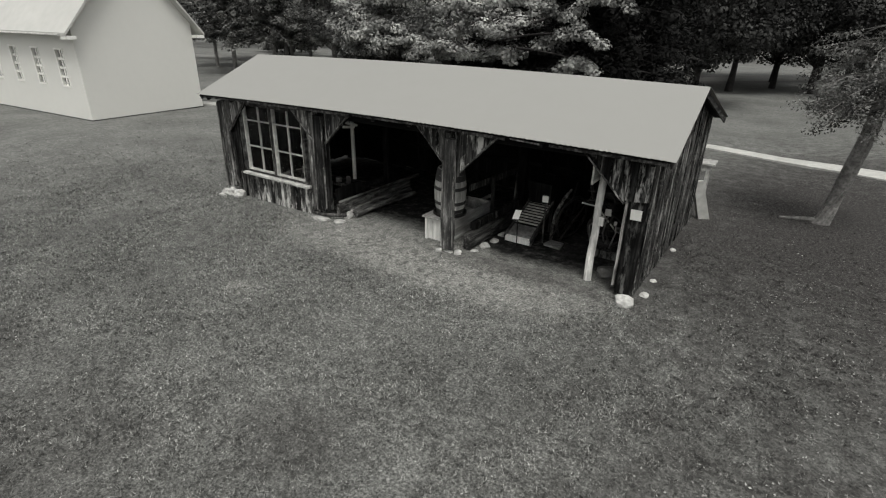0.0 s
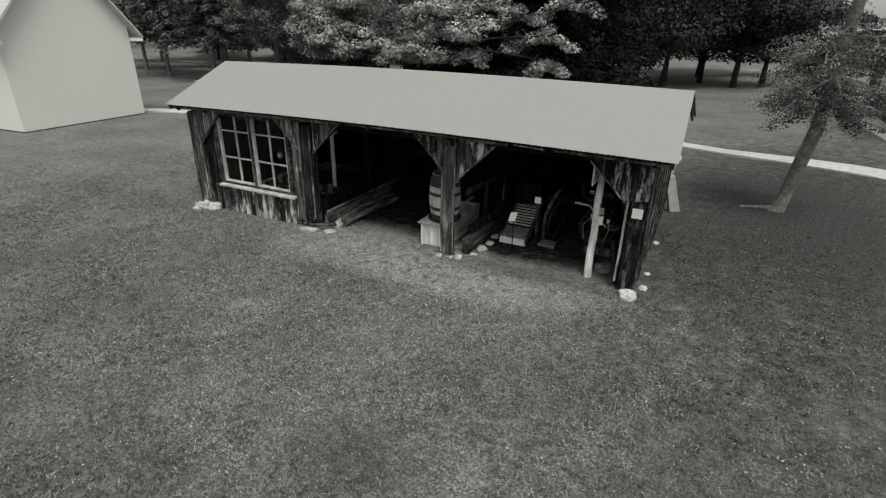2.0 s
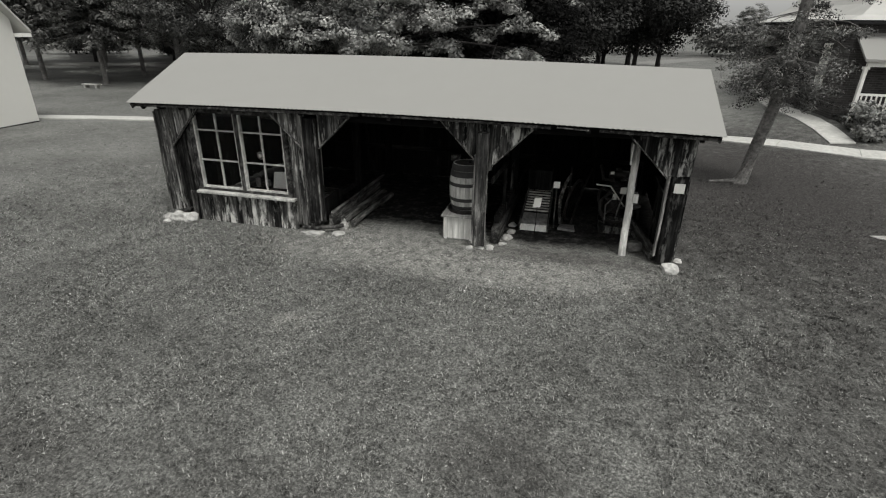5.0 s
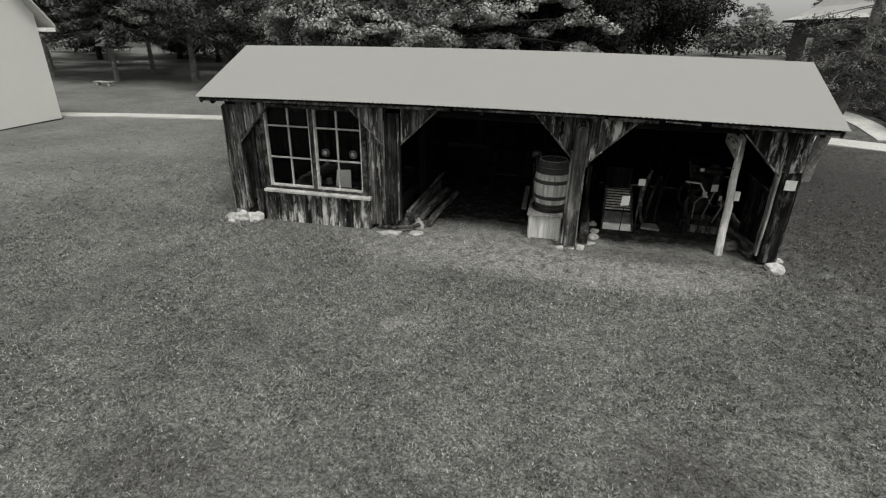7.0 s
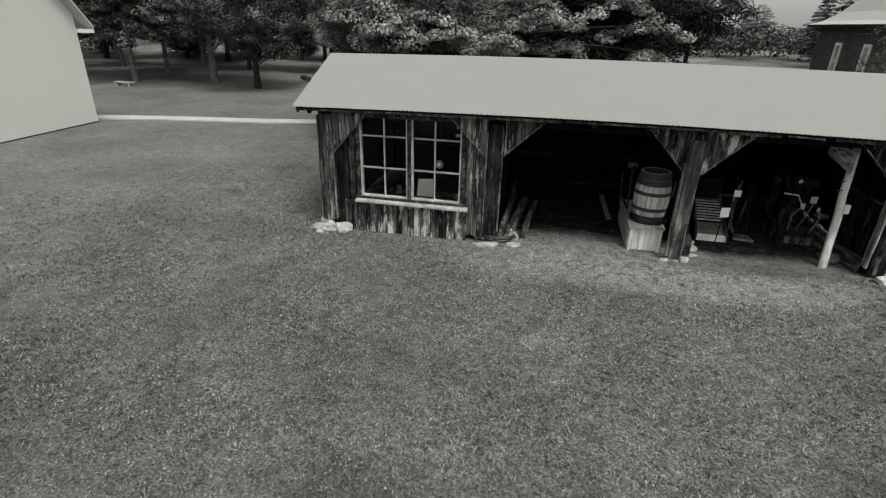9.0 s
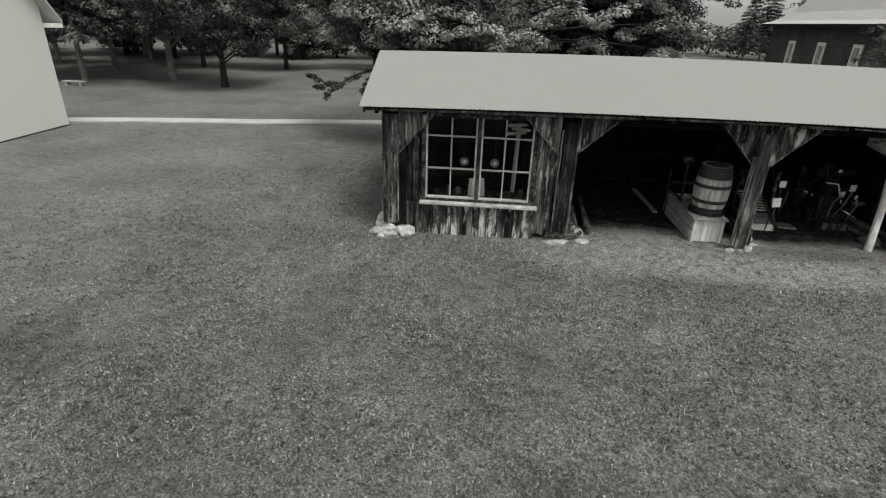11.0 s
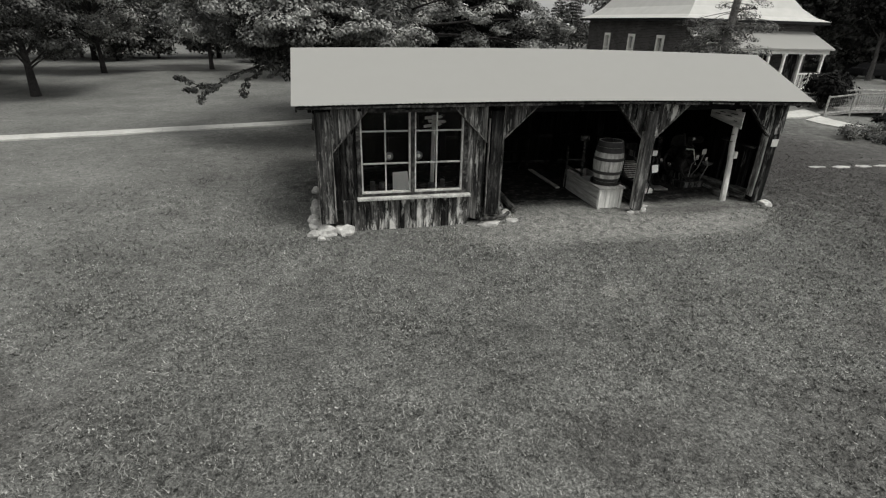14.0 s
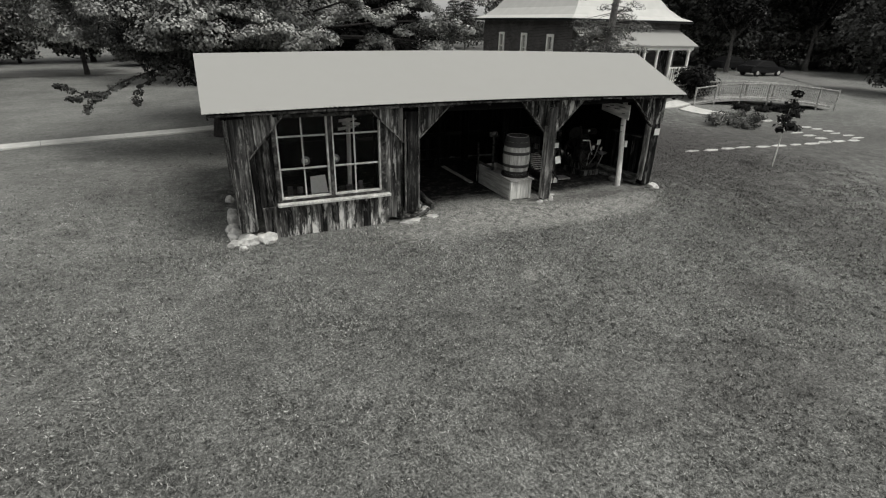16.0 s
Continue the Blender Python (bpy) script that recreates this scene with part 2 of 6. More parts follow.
M_GREYPOST = wood("grey_post", (0.022, 0.0217, 0.021), (0.14, 0.138, 0.132), "z", 0.75, worn=(0.42, 0.417, 0.396), share=0.46, mott=0.7)
M_BLACKED = wood("blackened_board", (0.004, 0.004, 0.004), (0.06, 0.059, 0.056), "z", 0.35, share=0.5)
# Shade under the roof is put into this near-black beam colour.
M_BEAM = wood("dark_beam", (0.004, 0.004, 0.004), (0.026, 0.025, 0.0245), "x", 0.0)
M_LOG = wood("grey_timber", (0.018, 0.0175, 0.017), (0.13, 0.128, 0.122), "y", 0.2)
M_POLE = wood("peeled_pole", (0.58, 0.575, 0.546), (0.9, 0.893, 0.848), "z", 0.0, mott=0.5, grain=0.8)
M_HOOP = plain("hoop_iron", (0.035, 0.034, 0.033), 0.75, 0.2, vary=0.4, scale=14)
M_EDGE = wood("worn_edge", (0.07, 0.069, 0.066), (0.38, 0.376, 0.357), "z", 0.7, worn=(0.55, 0.546, 0.517), share=0.46)
M_TIMBER = wood("dim_timber", (0.028, 0.0276, 0.0263), (0.22, 0.218, 0.207), "y", 0.45, mott=0.8)
M_PALE = wood("pale_timber", (0.58, 0.576, 0.545), (0.84, 0.835, 0.79), "z", 0.0, mott=0.25)
M_PALEY = wood("pale_plank", (0.30, 0.297, 0.282), (0.60, 0.596, 0.565), "y", 0.0, mott=0.35)
M_STAVE = wood("barrel_stave", (0.34, 0.337, 0.32), (0.66, 0.655, 0.62), "z", 0.0, mott=0.3)
M_PLANK = wood("blotched_plank", (0.46, 0.457, 0.434), (0.86, 0.854, 0.81), "y", 0.0, mott=0.35)
M_SASH = plain("worn_white_paint", (0.42, 0.418, 0.395), 0.6, vary=0.45, scale=30)
M_ROOF = plain("pale_sheet_metal", (0.273, 0.271, 0.2555), 0.95, vary=0.01, scale=3.0, bump=0.0)
M_ROOFW = plain("white_roof_paint", (0.46, 0.457, 0.432), 0.9, vary=0.06, scale=2.0, bump=0.0)
M_WHITE = plain("white_wall_paint", (0.66, 0.656, 0.616), 0.8, vary=0.012, scale=4.0, bump=0.0)
M_TRIM = plain("white_trim_paint", (0.78, 0.775, 0.73), 0.5, vary=0.08, scale=10)
M_STONE = plain("pale_fieldstone", (0.41, 0.407, 0.386), 0.85, vary=0.35, scale=14, bump=0.5, dist=0.012)
M_CONC = plain("pale_concrete", (0.46, 0.458, 0.43), 0.85, vary=0.15, scale=8, bump=0.2)
M_IRON = plain("rusty_iron", (0.030, 0.028, 0.027), 0.55, 0.7, vary=0.5, scale=20, bump=0.3)
M_GREASE = plain("grey_machine_iron", (0.24, 0.237, 0.229), 0.45, 0.5, vary=0.5, scale=18, bump=0.3)
M_PAPER = plain("white_card", (0.86, 0.855, 0.81), 0.6, vary=0.06, scale=15)
M_CARD = plain("weathered_card", (0.55, 0.547, 0.515), 0.7, vary=0.1, scale=15)
M_LITTER = plain("dry_leaf", (0.22, 0.218, 0.207), 0.85, vary=0.3, scale=20)
M_GRIME = plain("grey_canvas", (0.11, 0.108, 0.103), 0.8, vary=0.3, scale=8)
M_BARK = plain("grey_bark", (0.17, 0.166, 0.158), 0.9, vary=0.5, scale=16, bump=0.8, dist=0.02)
M_MIDBARK = plain("mid_bark", (0.075, 0.073, 0.07), 0.9, vary=0.5, scale=14, bump=0.8, dist=0.02)
M_DARKBARK = plain("dark_bark", (0.035, 0.033, 0.032), 0.9, vary=0.4, scale=12, bump=0.8, dist=0.02)
M_CLOVER = leafy("clover_leaf", (0.13, 0.131, 0.123), (0.26, 0.262, 0.246), 0.8)
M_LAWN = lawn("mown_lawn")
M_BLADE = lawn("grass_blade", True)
M_LEAF = leafy("maple_leaf", (0.045, 0.0453, 0.043), (0.36, 0.363, 0.344), 0.6)
# Near-black leaf: deep canopy shade is carried in the colour.
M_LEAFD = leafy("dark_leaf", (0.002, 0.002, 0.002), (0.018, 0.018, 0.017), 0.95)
M_LEAFM = leafy("mid_leaf", (0.045, 0.045, 0.0428), (0.36, 0.363, 0.343), 0.6)
M_PINE = leafy("grey_pine_needle", (0.012, 0.012, 0.0114), (0.16, 0.161, 0.152), 0.8)
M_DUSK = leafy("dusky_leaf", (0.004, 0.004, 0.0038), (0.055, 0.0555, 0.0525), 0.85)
M_WOODS = leafy("far_wood_leaf", (0.03, 0.03, 0.0285), (0.17, 0.171, 0.162), 0.8)
# Darker leaf copy with the shade of low boughs in its colour.
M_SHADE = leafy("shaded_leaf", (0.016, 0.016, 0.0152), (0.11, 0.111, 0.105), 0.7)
# Near-black needles, canopy shade again held in the colour.
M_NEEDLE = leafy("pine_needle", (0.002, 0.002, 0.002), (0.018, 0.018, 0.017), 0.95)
M_FEATHER = leafy("small_leaf", (0.06, 0.06, 0.057), (0.24, 0.24, 0.227), 0.55)
M_BRICK = bricks("dark_brick")
M_GLASS = glazing("window_glass")
M_DARK = plain("dark_interior", (0.018, 0.018, 0.018), 0.8)
M_BODY = plain("dark_car_paint", (0.012, 0.012, 0.0125), 0.5, vary=0.1)
M_TYRE = plain("tyre_rubber", (0.02, 0.02, 0.02), 0.9)
M_DRIVE = plain("gravel_drive", (0.14, 0.139, 0.132), 0.9, vary=0.2, scale=4)
M_ROAD = plain("grey_asphalt", (0.20, 0.198, 0.188), 0.9, vary=0.12, scale=5)

# ---------------------------------------------------------------- builders
rng = random.Random(7)


def thing(name, base, label, category, group="", kind=""):
    ob = new(name)
    ob.location = base
    ob.empty_display_size = 0.2
    return tagged(ob, label, category, group, kind)


def root_of(ob):
    while ob.parent:
        ob = ob.parent
    return ob


def part(name, shape, mat, parent, label=""):
    """shape: a bmesh or (verts, faces), in world metres; linked as one mesh under parent."""
    me = bpy.data.meshes.new(name)
    if isinstance(shape, tuple):
        me.from_pydata([tuple(map(float, v)) for v in shape[0]], [], shape[1])
    else:
        shape.to_mesh(me)
        shape.free()
    if parent is not None:
        me.transform(Matrix.Translation(-root_of(parent).location))
    me.materials.append(mat)
    me.update()
    ob = new(name, me)
    ob.parent = parent
    return tagged(ob, label) if label else ob


def solo(name, shape, mat, base, label, category, group="", kind=""):
    """A thing that is one mesh, its origin at base."""
    ob = part(name, shape, mat, None)
    ob.data.transform(Matrix.Translation(-Vector(base)))
    ob.location = base
    return tagged(ob, label, category, group, kind)


def join(*shapes):
    vs, fs = [], []
    for v, f in shapes:
        k = len(vs)
        vs += list(v)
        fs += [tuple(i + k for i in q) for q in f]
    return vs, fs


QUADS = [(0, 3, 2, 1), (4, 5, 6, 7), (0, 1, 5, 4), (1, 2, 6, 5), (2, 3, 7, 6), (3, 0, 4, 7)]


def box(x0, x1, y0, y1, z0, z1, j=0.0):
    v = [(x0, y0, z0), (x1, y0, z0), (x1, y1, z0), (x0, y1, z0), (x0, y0, z1), (x1, y0, z1), (x1, y1, z1), (x0, y1, z1)]
    if j:
        v = [tuple(c + rng.uniform(-j, j) for c in p) for p in v]
    return v, QUADS


def beam(a, b, w, h, up=(0, 0, 1), cham=0.0):
    """A squared timber from a to b, w wide and h high, with chamfered edges if cham."""
    a, b = Vector(a), Vector(b)
    d = (b - a).normalized()
    s = d.cross(Vector(up)).normalized()
    u = s.cross(d)
    if cham:
        c = cham
        ring = [(-w / 2 + c, -h / 2), (w / 2 - c, -h / 2), (w / 2, -h / 2 + c), (w / 2, h / 2 - c), (w / 2 - c, h / 2), (-w / 2 + c, h / 2), (-w / 2, h / 2 - c), (-w / 2, -h / 2 + c)]
    else:
        ring = [(-w / 2, -h / 2), (w / 2, -h / 2), (w / 2, h / 2), (-w / 2, h / 2)]
    k = len(ring)
    v = [tuple(q + s * p[0] + u * p[1]) for q in (a, b) for p in ring]
    f = [tuple(range(k))[::-1], tuple(range(k, 2 * k))] + [(i, (i + 1) % k, k + (i + 1) % k, k + i) for i in range(k)]
    return v, f


def tube(points, radii, sides=10, wob=0.0):
    """A round limb along points, with its own radius at each."""
    v, f = [], []
    pts = [Vector(p) for p in points]
    ref = Vector((0.31, 0.17, 0.93)).normalized()
    for i, p in enumerate(pts):
        d = (pts[min(i + 1, len(pts) - 1)] - pts[max(i - 1, 0)]).normalized()
        s = d.cross(ref if abs(d.dot(ref)) < 0.95 else Vector((1, 0, 0))).normalized()
        u = d.cross(s)
        for k in range(sides):
            a = 2 * math.pi * k / sides
            r = radii[i] * (1 + rng.uniform(-wob, wob))
            v.append(tuple(p + s * (r * math.cos(a)) + u * (r * math.sin(a))))
    n = len(pts)
    for i in range(n - 1):
        for k in range(sides):
            f.append((i * sides + k, i * sides + (k + 1) % sides, (i + 1) * sides + (k + 1) % sides, (i + 1) * sides + k))
    f.append(tuple(range(sides))[::-1])
    f.append(tuple(range((n - 1) * sides, n * sides)))
    return v, f


def lathe(profile, cx, cy, sides=28):
    v, f = [], []
    for r, z in profile:
        for k in range(sides):
            a = 2 * math.pi * k / sides
            v.append((cx + r * math.cos(a), cy + r * math.sin(a), z))
    for i in range(len(profile) - 1):
        for k in range(sides):
            f.append((i * sides + k, i * sides + (k + 1) % sides, (i + 1) * sides + (k + 1) % sides, (i + 1) * sides + k))
    f.append(tuple(range(sides))[::-1])
    f.append(tuple(range((len(profile) - 1) * sides, len(profile) * sides)))
    return v, f


def prism(poly, axis, lo, hi):
    """A polygon in the two other axes, pushed from lo to hi along axis."""
    k = len(poly)
    put = {"x": lambda c, p: (c, p[0], p[1]), "y": lambda c, p: (p[0], c, p[1]), "z": lambda c, p: (p[0], p[1], c)}[axis]
    v = [put(lo, p) for p in poly] + [put(hi, p) for p in poly]
    f = [tuple(range(k)), tuple(range(k, 2 * k))[::-1]] + [(i, k + i, k + (i + 1) % k, (i + 1) % k) for i in range(k)]
    return v, f


def stone(cx, cy, z0, rx, ry, rz, seed):
    """A rounded, uneven fieldstone."""
    bm = bmesh.new()
    bmesh.ops.create_icosphere(bm, subdivisions=2, radius=1.0)
    for v in bm.verts:
        d = noise.noise(v.co * 1.1 + Vector((seed * 3.7, seed, 0))) * 0.55 + noise.noise(v.co * 3.1 + Vector((seed, 0, seed))) * 0.2
        c = v.co * (1 + d)
        c.x, c.y, c.z = (max(-1.05, min(1.0, q)) for q in c)
        v.co = Vector((cx + c.x * rx, cy + c.y * ry, z0 + rz * 0.6 + c.z * rz))
    return bm


def smooth(a, b, x):
    t = max(0.0, min(1.0, (x - a) / (b - a)))
    return t * t * (3 - 2 * t)


def ground_z(x, y):
    """The lawn: level round the shed, falling a little towards the front and the glazed bay, rising towards the brick house."""
    z = -0.3 * (1 - math.exp(-max(0.0, -y - 0.3) / 6))
    z -= 0.10 * (1 - smooth(1.8, 4.2, x)) * smooth(-7, -3, x) * (1 - smooth(0.2, 2.6, y)) * smooth(-5.0, -1.0, y)
    z += 0.7 * smooth(10.5, 16.5, x) * smooth(7, 13, y) * (1 - smooth(26, 45, y)) * (1 - smooth(26, 40, x))
    return z

# ---------------------------------------------------------------- ground and paths
def spread(lo, a, b, hi, fine, k):
    out = list(np.arange(a, b + 1e-6, fine))
    step, x = fine, a
    while x > lo:
        step *= k
        x -= step
        out.insert(0, x)
    step, x = fine, b
    while x < hi:
        step *= k
        x += step
        out.append(x)
    return out


gx, gy = spread(-420, -14, 24, 420, 0.3, 1.25), spread(-320, -8, 14, 480, 0.3, 1.25)
gv = [(x, y, ground_z(x, y) + (0.018 * noise.noise(Vector((x * 0.7, y * 0.7, 0))) if -0.3 > y > -9 or y > 4.5 else 0.0)) for y in gy for x in gx]
gw = len(gx)
gf = [(j * gw + i, j * gw + i + 1, (j + 1) * gw + i + 1, (j + 1) * gw + i) for j in range(len(gy) - 1) for i in range(gw - 1)]
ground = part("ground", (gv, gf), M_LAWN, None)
tagged(ground, "mown grey-green lawn with pale dry patches, trodden earth and painted tree shade", "ground", kind="structure")


def path_strip(name, pts, width, label, mat, slab=1.5):
    """A concrete walk of single slabs along a line."""
    base = Vector((*pts[0], ground_z(*pts[0])))
    walk_ob = thing(name, base, label, "pavement", kind="structure")
    dense = []
    for (x0, y0), (x1, y1) in zip(pts, pts[1:]):
        k = max(1, round(math.hypot(x1 - x0, y1 - y0) / slab))
        dense += [(x0 + (x1 - x0) * i / k, y0 + (y1 - y0) * i / k) for i in range(k)]
    dense.append(pts[-1])
    edge = []
    for i, p in enumerate(dense):
        a, b = dense[max(0, i - 1)], dense[min(len(dense) - 1, i + 1)]
        d = Vector((b[0] - a[0], b[1] - a[1], 0)).normalized()
        s = Vector((-d.y, d.x, 0)) * width / 2
        edge.append((Vector((*p, 0)) - s, Vector((*p, 0)) + s, d))
    for (a, b, d), (c, e, d2) in zip(edge, edge[1:]):
        q = [a + d * 0.006, c - d2 * 0.006, e - d2 * 0.006, b + d * 0.006]
        top = [(p.x, p.y, ground_z(p.x, p.y) + 0.045) for p in q]
        bot = [(p.x, p.y, ground_z(p.x, p.y) - 0.08) for p in q]
        part("slab", (bot + top, QUADS), mat, walk_ob)
    return walk_ob


path_strip("pavement", [(-34, 2.6), (-26, 4.8), (-20, 6.5), (-15.7, 7.1), (-13.0, 7.6), (-10.5, 8.25), (-8.5, 8.65), (-6.8, 8.95), (-5.1, 9.4), (-3.0, 9.85), (-1.2, 10.3), (2, 11.3), (5.5, 12.3), (8.5, 12.5), (10.5, 11.85), (12.3, 10.98), (13.7, 10.15), (15.6, 9.25), (17.5, 9.1), (19.3, 9.2), (20.5, 9.5)], 0.7, "narrow pale concrete walk across the lawn", M_CONC)
path_strip("pavement_to_ramp", [(19.75, 8.75), (19.95, 8.2), (20.4, 7.2)], 1.2, "pale concrete path bending to the ramp", M_CONC, 1.0)
path_strip("pavement_to_house", [(15.45, 10.1), (15.4, 12.9), (15.35, 15.8), (15.6, 19.0)], 0.7, "pale concrete path along the brick house", M_CONC)

knots = [(-120, 22), (-60, 26.5), (-39, 28.8), (-12, 32), (-6, 32.8), (0, 36.5), (5.6, 43), (12.3, 51), (26, 73), (40, 96), (60, 130)]
road = []
for (xa, ya), (xb, yb) in zip(knots, knots[1:]):
    road += [(xa + (xb - xa) * k / 4, ya + (yb - ya) * k / 4) for k in range(4)]
rv = []
for i, (x, y) in enumerate(road):
    (xa, ya), (xb, yb) = road[max(0, i - 1)], road[min(len(road) - 1, i + 1)]
    d = math.hypot(xb - xa, yb - ya)
    rv += [(x + s * 1.7 * (yb - ya) / d, y - s * 1.7 * (xb - xa) / d, ground_z(x, y) + 0.03) for s in (1, -1)]
part("road", (rv, [(2 * i, 2 * i + 2, 2 * i + 3, 2 * i + 1) for i in range(len(road) - 1)]), M_ROAD, None)
tagged(bpy.data.objects["road"], "pale grey road beyond the lawn", "road", kind="structure")
dv = [(33 + 1.2 * i, 5.5 + 1.45 * i + s * (1.5 + 0.06 * i), 0.035) for i in range(20) for s in (-1, 1)]
part("driveway", (dv, [(2 * i, 2 * i + 2, 2 * i + 3, 2 * i + 1) for i in range(19)]), M_DRIVE, None)
tagged(bpy.data.objects["driveway"], "pale gravel drive where the cars stand", "drive", kind="structure")

# ---------------------------------------------------------------- the shed
FRONT_EAVE, RIDGE, REAR_EAVE = (-0.34, 2.165), (1.40, 2.925), (4.35, 2.14)
shed = thing("open_shed", (4.4, 0, 0), "old open-fronted weathered board shed with a pale metal roof", "shed")


def roof_under(y):
    """Height of the underside of the roof boards at y."""
    (y0, z0), (y1, z1), (y2, z2) = FRONT_EAVE, RIDGE, REAR_EAVE
    return (z0 + (z1 - z0) * (y - y0) / (y1 - y0) if y < y1 else z1 + (z2 - z1) * (y - y1) / (y2 - y1)) - 0.055


ROWS_DOWN = 5


def crowned(x):
    """The old roof stands a little higher in the middle than at its ends."""
    return 0.055 * math.sin(math.pi * max(0.0, min(1.0, (x + 0.57) / 9.91)))



def roof_sheet(xa, xb, a, b, lift, skew_end=0.0):
    """One corrugated sheet from the ridge down to an eave."""
    cols = max(8, int((xb - xa) / 0.076 * 6))
    v, f = [], []
    for j in range(ROWS_DOWN):
        t = (j / (ROWS_DOWN - 2)) * 0.965 if j < ROWS_DOWN - 1 else 1.0
        y, z = a[0] + (b[0] - a[0]) * t, a[1] + (b[1] - a[1]) * t
        for i in range(cols + 1):
            x = xa + (xb - xa) * i / cols
            h = (0.0 if j < ROWS_DOWN - 1 else 0.003 + 0.003 * math.sin(x * 3.1) * math.sin(x * 7.7)) * math.cos(2 * math.pi * x / 0.076) + lift 
            jag = (0.005 * math.sin(x * 41.0) + 0.016 * noise.noise(Vector((x * 2.5, 0, 0))) + 0.012 * noise.noise(Vector((x * 9.0, 3, 0)))) * (j == ROWS_DOWN - 1)
            v.append((x + skew_end * t * max(0, x - 8.5), y + jag, z + h + crowned(x)))
    w = cols + 1
    n = len(v)
    v += [(x, y, z - 0.004) for x, y, z in v]
    for j in range(ROWS_DOWN - 1):
        for i in range(cols):
            q = (j * w + i, j * w + i + 1, (j + 1) * w + i + 1, (j + 1) * w + i)
            f.append(q)
            f.append(tuple(n + k for k in q[::-1]))
    for i in range(cols):
        k = (ROWS_DOWN - 1) * w + i
        f.append((k, k + 1, n + k + 1, n + k))
    for j in range(ROWS_DOWN - 1):
        for i in ([0] if xa < -0.5 else []) + ([cols] if xb > 9.3 else []):
            k = j * w + i
            f.append((k, k + w, n + k + w, n + k))
    return v, f


rafters = []
for x in np.arange(-0.3, 9.3, 0.78):
    c = crowned(x) - 0.075
    rafters.append(beam((x, FRONT_EAVE[0] + 0.06, FRONT_EAVE[1] + c), (x, RIDGE[0], RIDGE[1] + c), 0.06, 0.1))
    rafters.append(beam((x, RIDGE[0], RIDGE[1] + c), (x, REAR_EAVE[0] - 0.06, REAR_EAVE[1] + c), 0.06, 0.1))
for xa, xb in ((-0.5, 2.0), (2.0, 4.4), (4.4, 6.8), (6.8, 9.3)):
    rafters.append(beam((xa, RIDGE[0], RIDGE[1] - 0.1 + crowned(xa)), (xb, RIDGE[0], RIDGE[1] - 0.1 + crowned(xb)), 0.05, 0.16))
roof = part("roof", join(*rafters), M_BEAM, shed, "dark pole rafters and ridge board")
n_sheets = 13
for i in range(n_sheets):
    xa, xb = -0.57 + 9.91 * i / n_sheets, -0.57 + 9.91 * (i + 1) / n_sheets
    part("roof_sheet", roof_sheet(xa, xb, (RIDGE[0], RIDGE[1]), FRONT_EAVE, 0.0), M_ROOF, roof)
    part("roof_sheet", roof_sheet(xa, xb, (RIDGE[0], RIDGE[1]), REAR_EAVE, 0.0, 0.11), M_ROOF, roof)
for (ya, za), (yb, zb) in ((FRONT_EAVE, RIDGE), (RIDGE, REAR_EAVE)):
    ya += 0.03 if ya < 0 else 0
    cuts = np.linspace(-0.5, 9.28, 9)
    v = [(x, y, z + h + crowned(x)) for h in (-0.034, -0.022) for y, z in ((ya, za), (yb, zb)) for x in cuts]
    k = len(cuts)
    f = [(i, i + 1, k + i + 1, k + i)[::-1] for i in range(k - 1)] + [(2 * k + i, 2 * k + i + 1, 3 * k + i + 1, 3 * k + i) for i in range(k - 1)]
    f += [(i, i + 1, 2 * k + i + 1, 2 * k + i) for i in range(k - 1)] + [(k + i + 1, k + i, 3 * k + i, 3 * k + i + 1) for i in range(k - 1)]
    f += [(0, 2 * k, 3 * k, k), (k - 1, 2 * k - 1, 4 * k - 1, 3 * k - 1)]
    part("roof_deck", (v, f), M_INNER, roof, "roof boards coloured dark as interior shade")
# eave lath, broken in places, under the sheet edge
for xa, xb, dz in ((-0.5, 1.3, 0.0), (1.32, 2.6, -0.012), (2.6, 3.9, -0.012), (3.95, 5.1, 0.004), (5.1, 6.2, 0.004), (6.25, 6.95, -0.012), (7.65, 9.25, -0.008)):
    part("eave_lath", beam((xa, FRONT_EAVE[0] + 0.05, FRONT_EAVE[1] - 0.045 + dz + crowned(xa)), (xb, FRONT_EAVE[0] + 0.05, FRONT_EAVE[1] - 0.05 + dz + crowned(xb)), 0.03, 0.05, cham=0.006), M_LOG, roof)
part("eave_lath", beam((7.04, FRONT_EAVE[0] + 0.045, FRONT_EAVE[1] - 0.05 + crowned(7.0)), (7.5, FRONT_EAVE[0] + 0.035, FRONT_EAVE[1] - 0.06 + crowned(7.5)), 0.02, 0.022, cham=0.005), M_EDGE, roof, "pale split lath")
for x in (-0.5, 9.28):
    part("barge_board", join(beam((x, FRONT_EAVE[0] + 0.04, FRONT_EAVE[1] - 0.065), (x, RIDGE[0], RIDGE[1] - 0.07), 0.028, 0.09), beam((x, RIDGE[0], RIDGE[1] - 0.07), (x + (0.1 if x > 5 else 0), REAR_EAVE[0] - 0.02, REAR_EAVE[1] - 0.065), 0.028, 0.09)), M_LOG, roof)


